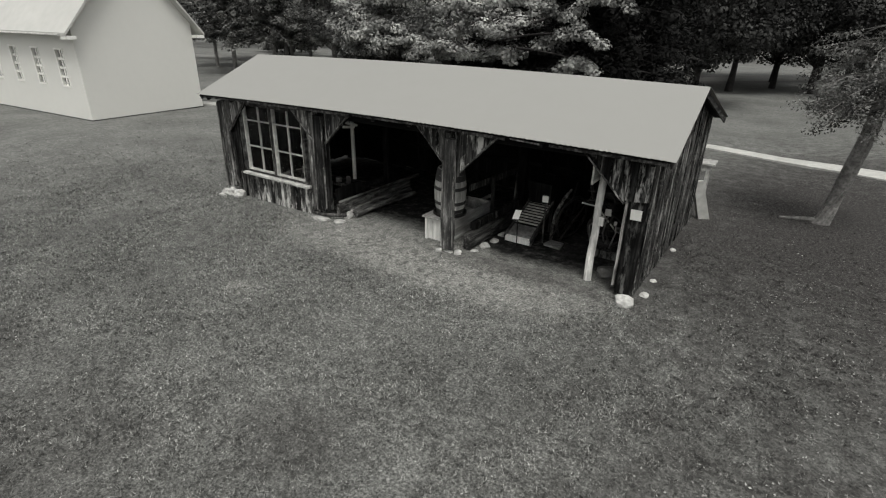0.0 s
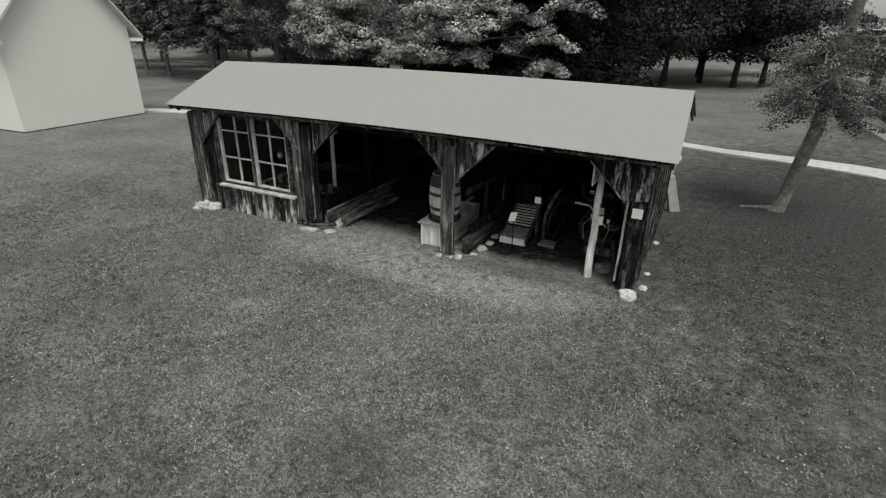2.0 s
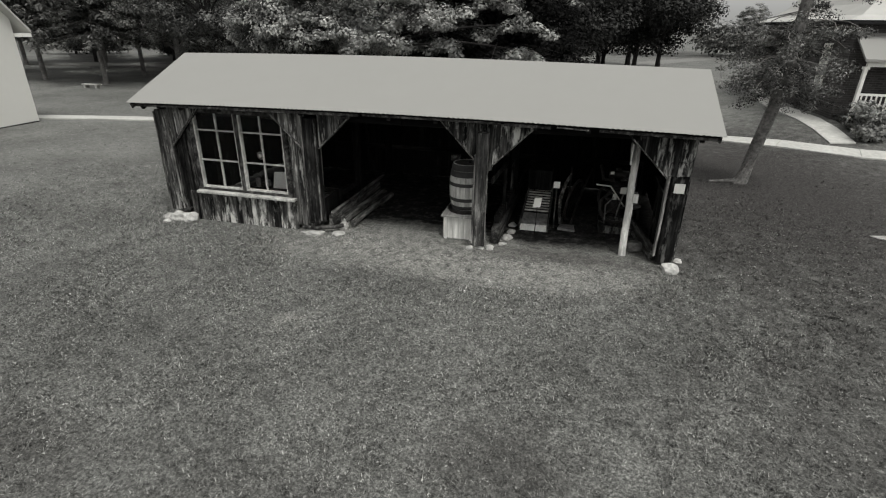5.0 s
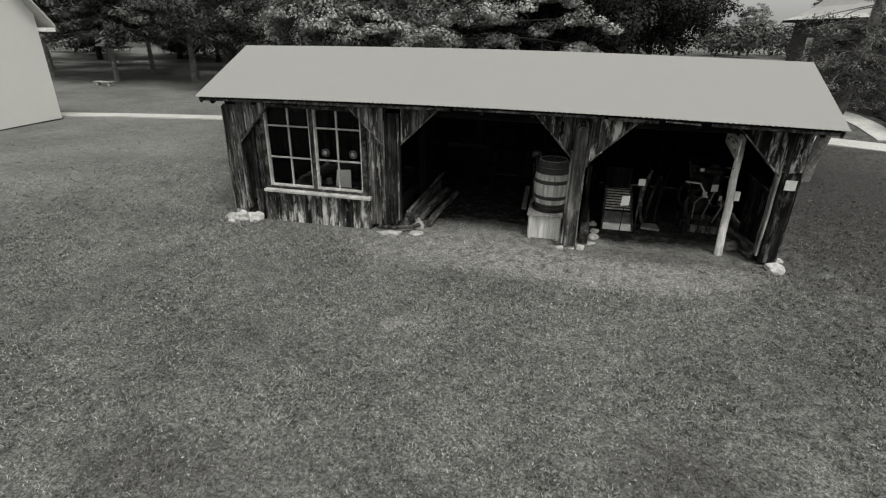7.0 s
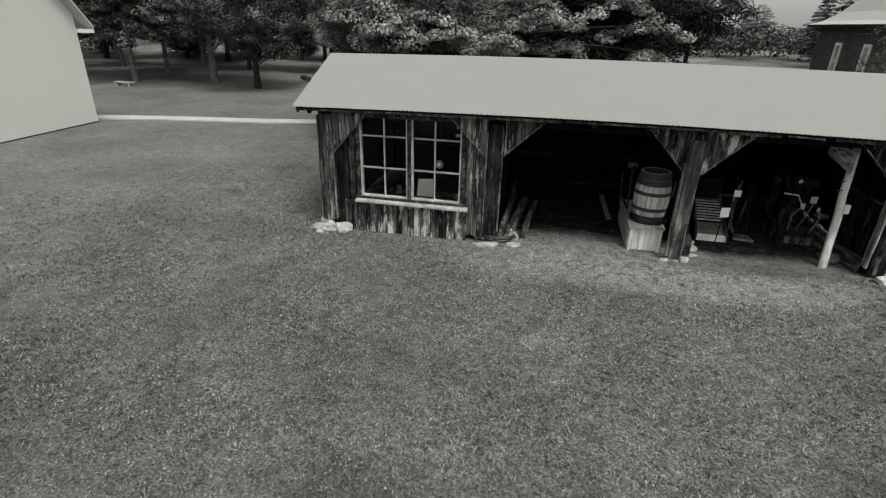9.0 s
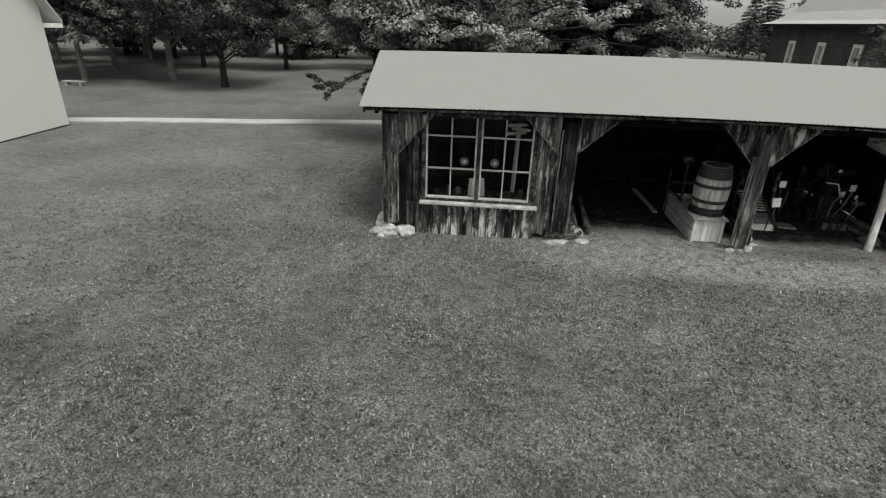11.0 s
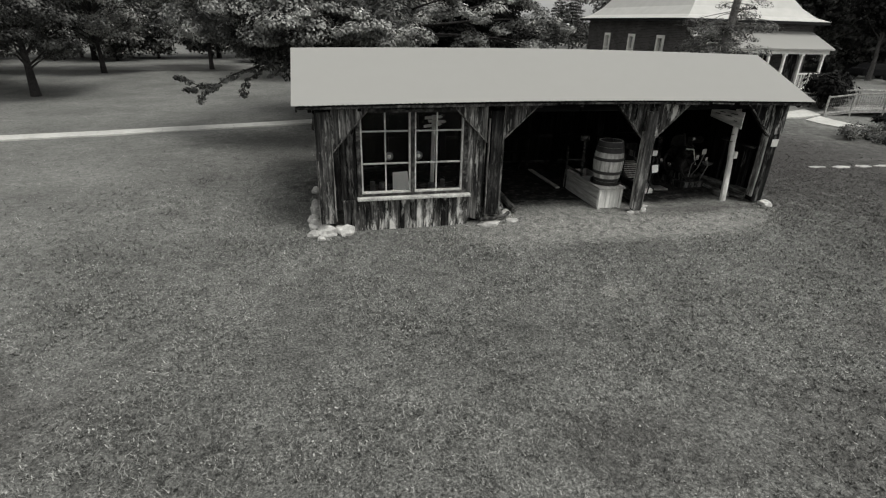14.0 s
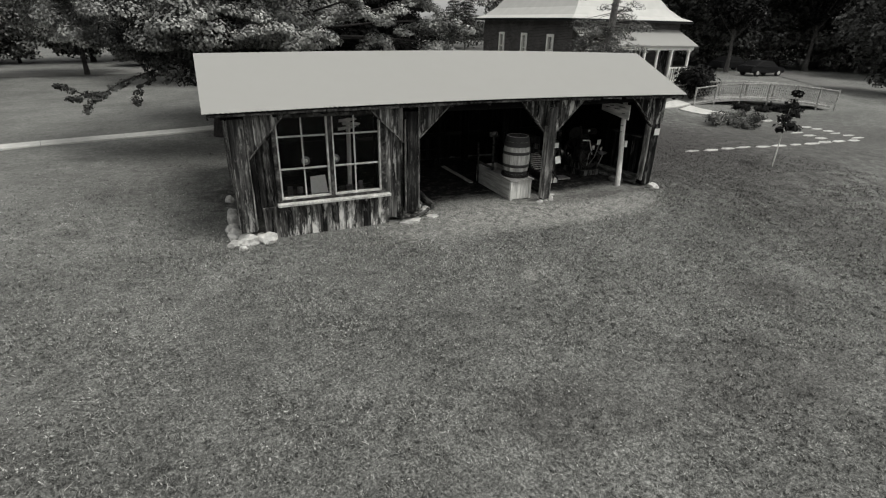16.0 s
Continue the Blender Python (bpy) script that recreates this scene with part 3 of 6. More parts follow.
def board_wall(name, wall, axis, lo, hi, at, bottom, top, mat, wmin=0.13, wmax=0.24, thick=0.024, gap=0.006, skip=()):
    """Upright boards of uneven width side by side; bottom and top are functions of the place along the wall."""
    c = lo
    while c < hi - 0.02:
        w = min(rng.uniform(wmin, wmax), hi - c)
        if hi - c - w < 0.06:
            w = hi - c
        a, b = c + gap * rng.uniform(0.2, 1.6), c + w - gap * rng.uniform(0.2, 1.6)
        za, zb, ta, tb = bottom(a) + rng.uniform(-0.025, 0.03), bottom(b) + rng.uniform(-0.025, 0.03), top(a), top(b)
        p = at(0.5 * (a + b)) + rng.uniform(-0.006, 0.006)
        if axis == "x":
            v = [(a, p, za), (b, p, zb), (b, p + thick, zb), (a, p + thick, za), (a, p, ta), (b, p, tb), (b, p + thick, tb), (a, p + thick, ta)]
        else:
            v = [(p, a, za), (p + thick, a, za), (p + thick, b, zb), (p, b, zb), (p, a, ta), (p + thick, a, ta), (p + thick, b, tb), (p, b, tb)]
        part(name, (v, QUADS), mat, wall)
        c += w


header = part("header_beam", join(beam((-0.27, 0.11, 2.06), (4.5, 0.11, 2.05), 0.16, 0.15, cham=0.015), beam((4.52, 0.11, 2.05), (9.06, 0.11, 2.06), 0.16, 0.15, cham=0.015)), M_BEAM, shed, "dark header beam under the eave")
low_roof = lambda x: min(2.12, roof_under(0.0))

# front, glazed bay
front = part("front_wall", beam((0.0, 0.08, 0.40), (2.7, 0.08, 0.40), 0.07, 0.1), M_BEAM, shed, "weathered board front with a window")
part("girt", beam((0.0, 0.09, 1.98), (2.7, 0.09, 1.98), 0.05, 0.08), M_BEAM, front)
board_wall("board", front, "x", 0.01, 0.42, lambda x: 0.03, lambda x: 0.30, low_roof, M_BLACKED, 0.1, 0.17)
board_wall("board", front, "x", 2.38, 2.74, lambda x: 0.03, lambda x: 0.0, low_roof, M_BRACE, 0.1, 0.15)
board_wall("skirt_board", front, "x", 0.15, 0.42, lambda x: -0.002, lambda x: -0.13, lambda x: 0.48, M_BOARD, 0.12, 0.16)
board_wall("skirt_board", front, "x", 0.42, 2.44, lambda x: -0.004, lambda x: -0.15, lambda x: 0.49, M_SKIRT, 0.12, 0.22)
board_wall("board", front, "x", 0.42, 2.38, lambda x: 0.064, lambda x: 2.02, low_roof, M_BOARD, 0.14, 0.2)


def post(name, x0, x1, y0, y1, z0, z1, mat, label=""):
    bm = bmesh.new()
    v, f = box(x0, x1, y0, y1, z0, z1, 0.008)
    vs = [bm.verts.new(p) for p in v]
    for q in f:
        bm.faces.new([vs[i] for i in q])
    bmesh.ops.subdivide_edges(bm, edges=[e for e in bm.edges if abs(e.verts[0].co.z - e.verts[1].co.z) > 0.5], cuts=5)
    for p in bm.verts:
        p.co.x += 0.012 * noise.noise(Vector((x0, p.co.z * 2, 0)))
        p.co.y += 0.010 * noise.noise(Vector((x0 + 5, p.co.z * 2, 0)))
    bmesh.ops.bevel(bm, geom=[e for e in bm.edges if abs(e.verts[0].co.z - e.verts[1].co.z) > 0.2 and e.calc_face_angle(0) > 1.0], offset=0.012, segments=1, affect="EDGES")
    return part(name, bm, mat, shed, label)


post("post", -0.24, 0.0, -0.10, 0.2, 0.10, 2.03, M_GREYPOST, "broad grey corner post")
post("post", 2.76, 2.98, -0.15, 0.07, 0.12, 2.03, M_BLACKED, "dark hewn post")
post("post", 5.815, 6.01, -0.19, -0.085, 0.06, 1.98, M_GREYPOST, "grey hewn post on stones")
post("post", 8.80, 9.05, -0.03, 0.2, 0.05, 2.03, M_BLACKED, "dark corner post with a white card")
post("batten", 2.985, 3.02, -0.165, -0.13, 0.2, 1.95, M_EDGE, "pale worn batten")
post("batten", 5.788, 5.812, -0.20, -0.09, 0.10, 1.62, M_EDGE, "pale worn batten")
post("batten", 6.012, 6.028, -0.20, -0.18, 0.12, 1.5, M_EDGE, "pale worn batten")
post("batten", -0.25, -0.243, -0.115, -0.075, 0.12, 2.0, M_EDGE, "pale worn batten")
post("batten", 0.0, 0.025, -0.115, -0.08, 0.14, 1.95, M_EDGE, "pale worn batten")
post("batten", 2.725, 2.755, -0.145, -0.11, 0.12, 1.9, M_EDGE, "pale worn batten")
post("stud", 8.75, 8.785, -0.045, 0.13, 0.16, 1.52, M_EDGE, "pale worn stud beside the corner post")
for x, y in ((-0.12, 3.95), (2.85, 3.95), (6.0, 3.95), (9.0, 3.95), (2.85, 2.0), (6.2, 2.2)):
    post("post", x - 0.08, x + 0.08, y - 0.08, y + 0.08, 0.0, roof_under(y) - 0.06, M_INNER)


def gusset(x_wide, x_post, z_low, z_top, mat):
    """Upright boards cut to a diagonal, filling the corner between post and eave."""
    lo, hi = min(x_wide, x_post), max(x_wide, x_post)
    cut = lambda x: z_low + (z_top - z_low) * abs(x - x_post) / abs(x_wide - x_post)
    br = part("knee_brace", beam((x_post, -0.022, z_low + 0.045), (x_wide, -0.022, z_top + 0.035), 0.06, 0.04, up=(0, 1, 0)), M_BEAM, shed)
    c = lo
    while c < hi - 0.02:
        w = min(rng.uniform(0.11, 0.18), hi - c)
        a, b = c + 0.004, c + w - 0.004
        y = -0.07 + rng.uniform(-0.005, 0.005)
        za, zb = cut(a), cut(b)
        v = [(a, y, za), (b, y, zb), (b, y + 0.024, zb), (a, y + 0.024, za), (a, y, max(za + 0.004, 2.11)), (b, y, max(zb + 0.004, 2.11)), (b, y + 0.024, max(zb + 0.004, 2.11)), (a, y + 0.024, max(za + 0.004, 2.11))]
        part("board", (v, QUADS), mat, br)
        c += w
    part("edge_strip", beam((x_post, -0.082, z_low + 0.02), (x_wide, -0.082, z_top + 0.02), 0.016, 0.036, up=(0, 1, 0)), M_EDGE, br, "pale worn edge")


gusset(0.67, 0.02, 1.34, 2.08, M_BRACE)
gusset(2.08, 2.72, 1.46, 2.10, M_BRACE)
gusset(3.68, 3.02, 1.50, 2.12, M_BRACE)
gusset(5.20, 5.84, 1.43, 2.10, M_GUSSET)
gusset(6.75, 6.06, 1.42, 2.11, M_GUSSET)
gusset(8.05, 8.74, 1.42, 2.10, M_STREAK)
board_wall("board", front, "x", 5.84, 6.07, lambda x: -0.078, lambda x: 1.36, low_roof, M_GUSSET, 0.11, 0.15)
board_wall("board", front, "x", 8.74, 9.06, lambda x: -0.062, lambda x: 1.48, low_roof, M_STREAK, 0.12, 0.16)

# end and back walls
right = part("end_wall", beam((9.02, 0.1, 0.7), (9.13, 4.0, 0.7), 0.05, 0.09), M_BEAM, shed, "weathered board end wall")
part("girt", beam((9.02, 0.1, 1.7), (9.13, 4.0, 1.7), 0.05, 0.09), M_BEAM, right)
board_wall("board", right, "y", 0.0, 4.06, lambda y: 9.05 + 0.028 * y, lambda y: 0.06, lambda y: roof_under(y) - 0.005, M_BOARD, 0.12, 0.24)
for y in np.arange(0.35, 4.0, 0.62):
    part("batten", beam((9.085 + 0.028 * y, y, 0.12), (9.085 + 0.028 * y, y, roof_under(y) - 0.02), 0.022, 0.05, up=(0, 1, 0)), M_LOG, right)
left = part("end_wall", beam((-0.17, 0.2, 0.7), (-0.17, 4.0, 0.7), 0.05, 0.09), M_BEAM, shed, "weathered board end wall on loose stones")
part("girt", beam((-0.17, 0.2, 1.7), (-0.17, 4.0, 1.7), 0.05, 0.09), M_BEAM, left)
board_wall("board", left, "y", 0.2, 4.06, lambda y: -0.235, lambda y: 0.07, lambda y: roof_under(y) - 0.005, M_BOARD, 0.12, 0.24)
# Added near-black linings so the inner wall faces read as deep shade.
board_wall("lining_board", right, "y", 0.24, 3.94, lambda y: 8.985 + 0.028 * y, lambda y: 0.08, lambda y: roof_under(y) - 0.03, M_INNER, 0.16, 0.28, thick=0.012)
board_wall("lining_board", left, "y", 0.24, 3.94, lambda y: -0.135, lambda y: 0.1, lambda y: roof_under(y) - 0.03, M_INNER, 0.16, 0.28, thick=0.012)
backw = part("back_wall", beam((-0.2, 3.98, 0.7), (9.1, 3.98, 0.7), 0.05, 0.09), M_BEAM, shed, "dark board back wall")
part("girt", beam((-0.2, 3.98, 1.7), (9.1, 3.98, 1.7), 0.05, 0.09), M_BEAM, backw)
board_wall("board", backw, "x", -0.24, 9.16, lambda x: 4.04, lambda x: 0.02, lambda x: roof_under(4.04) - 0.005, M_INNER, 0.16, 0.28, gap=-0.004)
part_wall = part("partition", join(beam((2.86, 0.2, 0.35), (2.86, 1.9, 0.35), 0.05, 0.1)), M_BEAM, shed, "low dark board partition")
board_wall("board", part_wall, "y", 0.2, 1.0, lambda y: 2.89, lambda y: 0.05, lambda y: 0.5, M_INNER, 0.15, 0.25)

# window of the glazed bay
WX = [0.46, 0.92, 1.39, 1.83, 2.34]
WZ = [0.56, 1.12, 1.68, 2.04]
window = part("window", join(box(0.42, 0.49, -0.03, 0.06, 0.545, 2.06), box(2.30, 2.38, -0.03, 0.06, 0.545, 2.06), box(0.49, 2.30, -0.02, 0.055, 2.0, 2.06), box(0.49, 2.30, -0.025, 0.055, 0.545, 0.595)), M_LOG, shed, "grey worn window frame")
part("sill", beam((0.40, -0.065, 0.52), (2.45, -0.065, 0.515), 0.13, 0.05, cham=0.008), M_SASH, window, "pale painted sill")
part("mullion", box(1.355, 1.425, -0.035, 0.05, 0.595, 2.0), M_LOG, window, "grey middle mullion")
for x in (WX[1], WX[3]):
    part("muntin", box(x - 0.011, x + 0.011, 0.03, 0.07, 0.595, 2.0), M_SASH, window, "thin pale muntin")
for xa, xb in ((0.49, 1.355), (1.425, 2.30)):
    for z in WZ[1:3]:
        part("muntin", box(xa, xb, 0.026, 0.07, z - 0.011, z + 0.011), M_SASH, window, "thin pale muntin")
    part("sash_rail", box(xa, xb, -0.02, 0.06, 0.595, 0.622), M_SASH, window)
    for x in (xa, xb):
        part("sash_stile", box(x - 0.004 if x == xa else x - 0.026, x + 0.026 if x == xa else x + 0.004, -0.018, 0.062, 0.622, 2.0), M_SASH, window)
for (xa, xb) in ((0.516, 0.909), (0.931, 1.329), (1.451, 1.819), (1.841, 2.274)):
    for za, zb in ((0.622, 1.109), (1.131, 1.669), (1.691, 2.0)):
        o = part("pane", box(xa, xb, 0.046, 0.05, za, zb), M_GLASS, window)
        o.visible_shadow = False

# card on the corner post
solo("notice_card", box(8.855, 9.005, -0.082, -0.075, 1.235, 1.385), M_CARD, (8.93, -0.08, 1.235), "small blank white card nailed to the post", "card")

# ---------------------------------------------------------------- stones
def put_stone(cx, cy, rx, ry, rz, label="pale rounded fieldstone under the shed", z0=None, group="shed footing stones"):
    z = ground_z(cx, cy) if z0 is None else z0
    ob = part("stone", stone(cx, cy, z - 0.02, rx, ry, rz, len(bpy.data.objects) % 97 + 1), M_STONE, None)
    ob.data.transform(Matrix.Translation((-cx, -cy, -z)))
    ob.location = (cx, cy, z)
    return tagged(ob, label, "stone", group)


for cx, cy, rx, ry, rz in ((-0.16, -0.08, 0.19, 0.15, 0.13), (0.17, -0.13, 0.16, 0.12, 0.13), (-0.38, -0.10, 0.13, 0.11, 0.08), (-0.26, -0.30, 0.08, 0.07, 0.05), (0.08, 0.10, 0.08, 0.07, 0.07), (-0.34, 0.25, 0.14, 0.15, 0.13), (-0.38, 0.55, 0.12, 0.14, 0.12), (-0.32, 0.9, 0.12, 0.12, 0.15), (-0.34, 1.3, 0.10, 0.13, 0.12), (-0.34, 2.15, 0.1, 0.14, 0.08)):
    put_stone(cx, cy, rx, ry, rz)
for cx, cy, rx, ry, rz in ((9.01, -0.20, 0.14, 0.12, 0.09), (9.19, 0.22, 0.07, 0.08, 0.035), (9.20, 0.80, 0.05, 0.06, 0.03), (9.21, 2.3, 0.06, 0.09, 0.03),
                           (5.77, -0.20, 0.07, 0.06, 0.05), (5.92, -0.12, 0.10, 0.07, 0.04), (6.11, -0.12, 0.08, 0.07, 0.06), (6.30, 0.14, 0.08, 0.07, 0.04), (6.35, 0.42, 0.10, 0.09, 0.06), (6.38, 0.75, 0.08, 0.09, 0.05), (6.36, 1.1, 0.08, 0.09, 0.05)):
    put_stone(cx, cy, rx, ry, rz)
for cx, cy, rx, ry, rz in ((2.82, -0.16, 0.24, 0.13, 0.06), (3.30, -0.12, 0.15, 0.10, 0.035), (3.27, 0.18, 0.09, 0.11, 0.09), (3.2, 0.42, 0.08, 0.1, 0.10)):
    put_stone(cx, cy, rx, ry, rz, "flat pale stone by the open bay", group="flat stones")

# ---------------------------------------------------------------- things under the shed roof
def barrel(cx, cy, z, h=0.87):
    ob = thing("barrel", (cx, cy, z), "old wooden stave barrel with dark iron hoops", "barrel")
    n = 22
    prof = [(0.235, 0.0), (0.262, 0.12), (0.287, 0.28), (0.297, 0.435), (0.287, 0.59), (0.262, 0.75), (0.235, 0.87)]
    for k in range(n):
        a0, a1 = 2 * math.pi * (k + 0.03) / n, 2 * math.pi * (k + 0.97) / n
        v, f = [], []
        for r, zz in prof:
            for rr in (r, r - 0.025):
                for a in (a0, a1):
                    v.append((cx + rr * math.cos(a), cy + rr * math.sin(a), z + zz * h / 0.87))
        for i in range(len(prof) - 1):
            b = 4 * i
            f += [(b, b + 1, b + 5, b + 4), (b + 2, b + 6, b + 7, b + 3), (b, b + 4, b + 6, b + 2), (b + 1, b + 3, b + 7, b + 5)]
        f += [(0, 2, 3, 1), (24, 25, 27, 26)]
        part("stave", (v, f), M_STAVE, ob)
    wide_at = lambda q: float(np.interp(q, [p[1] for p in prof], [p[0] for p in prof]))
    for lo, hi in ((0.004, 0.06), (0.066, 0.13), (0.215, 0.28), (0.49, 0.55), (0.655, 0.756), (0.76, 0.866)):
        rim = lathe([(wide_at(lo) - 0.006, z + lo), (wide_at(lo) + 0.005, z + lo), (wide_at((lo + hi) / 2) + 0.007, z + (lo + hi) / 2), (wide_at(hi) + 0.005, z + hi), (wide_at(hi) - 0.006, z + hi)], cx, cy, 32)
        part("hoop", rim, M_HOOP, ob, "dark iron hoop")
    part("head", lathe([(0.222, z + 0.82), (0.222, z + 0.845)], cx, cy, 28), M_POST, ob, "dark wooden barrel head")
    part("bung", lathe([(0.03, z + 0.845), (0.03, z + 0.88), (0.02, z + 0.89)], cx + 0.05, cy, 12), M_LOG, ob)
    return ob


box_top = 0.455
trough = thing("plank_box", (5.45, 0.9, 0), "long low pale plank box in the open bay", "box")
part("end_panel", box(5.235, 5.74, 0.16, 0.185, 0.01, box_top - 0.03, 0.004), M_PALE, trough, "pale end panel")
for x in (5.235, 5.70):
    part("corner_batten", box(x, x + 0.05, 0.13, 0.159, 0.0, box_top - 0.032), M_PALE, trough)
for x in (5.30, 5.40, 5.50, 5.60):
    part("end_board", box(x, x + 0.085, 0.148, 0.158, 0.012, box_top - 0.034), M_PALE, trough)
for z0, z1 in ((0.01, 0.215), (0.225, 0.42)):
    part("side_plank", box(5.212, 5.234, 0.16, 1.70, z0, z1, 0.003), M_PALEY, trough)
    part("side_plank", box(5.741, 5.763, 0.16, 1.70, z0, z1, 0.003), M_PALEY, trough)
part("end_panel", box(5.235, 5.74, 1.67, 1.695, 0.01, 0.42), M_PALEY, trough)
part("lid", box(5.19, 5.78, 0.09, 1.0, box_top - 0.03, box_top, 0.003), M_PALEY, trough, "pale plank lid")
barrel(5.54, 0.50, box_top)
solo("barrel_tray", lathe([(0.30, box_top), (0.31, box_top + 0.012), (0.31, box_top + 0.05), (0.295, box_top + 0.05), (0.29, box_top + 0.014)], 5.54, 0.50, 32), M_IRON, (5.54, 0.5, box_top), "shallow dark iron ring round the barrel foot", "tray")

wframe = thing("wooden_frame", (5.3, 1.25, 0.0), "small upright pale wooden frame behind the barrel", "frame")
part("upright", beam((5.26, 1.02, 0.40), (5.24, 1.0, 1.28), 0.035, 0.05, up=(0, 1, 0)), M_LOG, wframe)
part("upright", beam((5.22, 1.60, 0.0), (5.16, 1.58, 0.98), 0.03, 0.05, up=(0, 1, 0)), M_LOG, wframe)
part("rail", beam((5.25, 1.0, 0.50), (5.20, 1.6, 0.52), 0.025, 0.05), M_LOG, wframe)
part("head_block", box(5.15, 5.31, 0.96, 1.05, 1.22, 1.32), M_LOG, wframe)

sill_log = thing("sill_timber", (6.1, 1.2, 0.0), "long dark squared timber lying beside the middle post", "timber")
part("timber", beam((6.16, 0.1, 0.17), (6.24, 2.7, 0.17), 0.14, 0.30, cham=0.015), M_LOG, sill_log)
part("timber", beam((6.15, 0.3, 0.40), (6.22, 2.4, 0.40), 0.10, 0.14, cham=0.012), M_BLACKED, sill_log)
part("plank", beam((6.02, 0.35, 1.06), (6.1, 2.0, 1.02), 0.02, 0.11), M_BLACKED, sill_log)
part("upright", beam((6.18, 0.95, 0.47), (6.18, 0.95, 1.15), 0.05, 0.06, up=(0, 1, 0)), M_BLACKED, sill_log)
part("upright", beam((6.21, 1.9, 0.47), (6.21, 1.9, 1.1), 0.05, 0.06, up=(0, 1, 0)), M_BLACKED, sill_log)

timbers = [((3.06, 0.12, 0.11), (3.09, 2.5, 0.11), 0.10, 0.22, "dark squared timber lying along the bay"), ((3.07, 0.15, 0.255), (3.08, 2.9, 0.255), 0.055, 0.07, "grey squared timber stacked on another"), ((3.2, 0.35, 0.065), (3.34, 2.2, 0.065), 0.14, 0.13, "grey hewn timber on the earth floor")]
for a, b, w, h, lab in timbers:
    solo("timber", beam(a, b, w, h, cham=0.014), M_TIMBER, (a[0], a[1], a[2] - h / 2), lab, "timber", "stacked timbers")
solo("log", tube([(3.46, 0.2, 0.075), (3.46, 0.6, 0.075), (3.48, 1.0, 0.075), (3.52, 1.5, 0.075), (3.56, 2.1, 0.07)], [0.06, 0.065, 0.063, 0.06, 0.058], 12, 0.05), M_TIMBER, (3.46, 0.2, 0), "grey peeled round log on the earth floor", "log", "stacked timbers")
solo("pole", tube([(2.62, -0.20, 0.06), (2.9, -0.17, 0.055), (3.2, -0.02, 0.05), (3.3, 0.1, 0.05)], [0.03, 0.032, 0.035, 0.04], 9, 0.08), M_POST, (2.62, -0.2, 0.03), "short dark branch lying at the post foot", "branch")
solo("plank", beam((5.04, 1.60, 0.02), (5.0, 3.2, 0.02), 0.09, 0.03), M_PALEY, (5.04, 1.6, 0.0), "pale plank lying on the earth floor", "plank")
solo("plank", beam((3.9, 3.3, 0.45), (5.0, 3.35, 0.45), 0.12, 0.03), M_INNER, (4.4, 3.3, 0.43), "grey plank on trestles at the back", "plank")
for x in (4.05, 4.85):
    solo("trestle", join(beam((x - 0.12, 3.32, 0), (x, 3.32, 0.43), 0.04, 0.04, up=(0, 1, 0)), beam((x + 0.12, 3.32, 0), (x, 3.32, 0.43), 0.04, 0.04, up=(0, 1, 0))), M_INNER, (x, 3.32, 0), "small dark wooden trestle", "trestle", "plank trestles")

# slatted chute of an old farm machine
chute = thing("slatted_chute", (6.78, 1.3, 0), "old slatted farm machine chute tipped to the ground", "farm machine")
def on_chute(u, s, up=0.0):
    """u across 0..1, s along 0..1 from the low edge."""
    w = 0.50 - 0.06 * s
    x = 6.76 + (u - 0.5) * w + 0.04 * s
    return Vector((x, 0.90 + 0.95 * s, 0.09 + 0.50 * s + up))


def slab_on(u0, u1, s0, s1, t0, t1):
    lo = [on_chute(u0, s0, t0), on_chute(u1, s0, t0), on_chute(u1, s1, t0), on_chute(u0, s1, t0)]
    hi = [on_chute(u0, s0, t1), on_chute(u1, s0, t1), on_chute(u1, s1, t1), on_chute(u0, s1, t1)]
    return [tuple(p) for p in lo + hi], QUADS


part("apron", slab_on(0.02, 0.98, 0.03, 0.34, -0.02, 0.0), M_GREASE, chute, "grey sheet apron")
part("lip", slab_on(0.0, 1.0, 0.0, 0.05, -0.075, 0.012), M_PALE, chute, "pale wooden lip")
for u0, u1 in ((-0.05, 0.02), (0.98, 1.05)):
    part("side_board", slab_on(u0, u1, 0.0, 1.0, -0.08, 0.045), M_LOG, chute)
for k in range(9):
    s = 0.38 + 0.066 * k
    part("slat", slab_on(0.03, 0.97, s, s + 0.028, 0.004, 0.012), M_PALEY, chute)
part("bed", slab_on(0.02, 0.98, 0.34, 1.0, -0.05, -0.03), M_INNER, chute, "dark bed under the slats")
for u in (0.0, 1.0):
    q = on_chute(u, 0.95, -0.06)
    part("leg", beam((q.x, q.y, 0), tuple(q), 0.05, 0.05, up=(0, 1, 0)), M_POST, chute)
part("hopper", join(box(6.55, 7.0, 1.75, 2.4, 0.55, 0.95, 0.01), box(6.6, 6.95, 1.8, 2.3, 0.0, 0.55)), M_INNER, chute, "dark wooden hopper box")
card = thing("label_stake", (6.80, 0.78, 0), "thin stake with a tilted white paper label", "label stake", "white labels")
part("stake", beam((6.80, 0.80, 0), (6.81, 0.73, 0.60), 0.016, 0.016, up=(0, 1, 0)), M_POST, card)
part("label", ([(6.735, 0.665, 0.555), (6.865, 0.645, 0.575), (6.865, 0.649, 0.575), (6.735, 0.669, 0.555), (6.755, 0.735, 0.705), (6.885, 0.715, 0.725), (6.885, 0.719, 0.725), (6.755, 0.739, 0.705)], QUADS), M_PAPER, card, "white paper label")
stake = thing("label_stake", (7.11, 1.22, 0), "thin dark stake with a small white label", "label stake", "white labels")
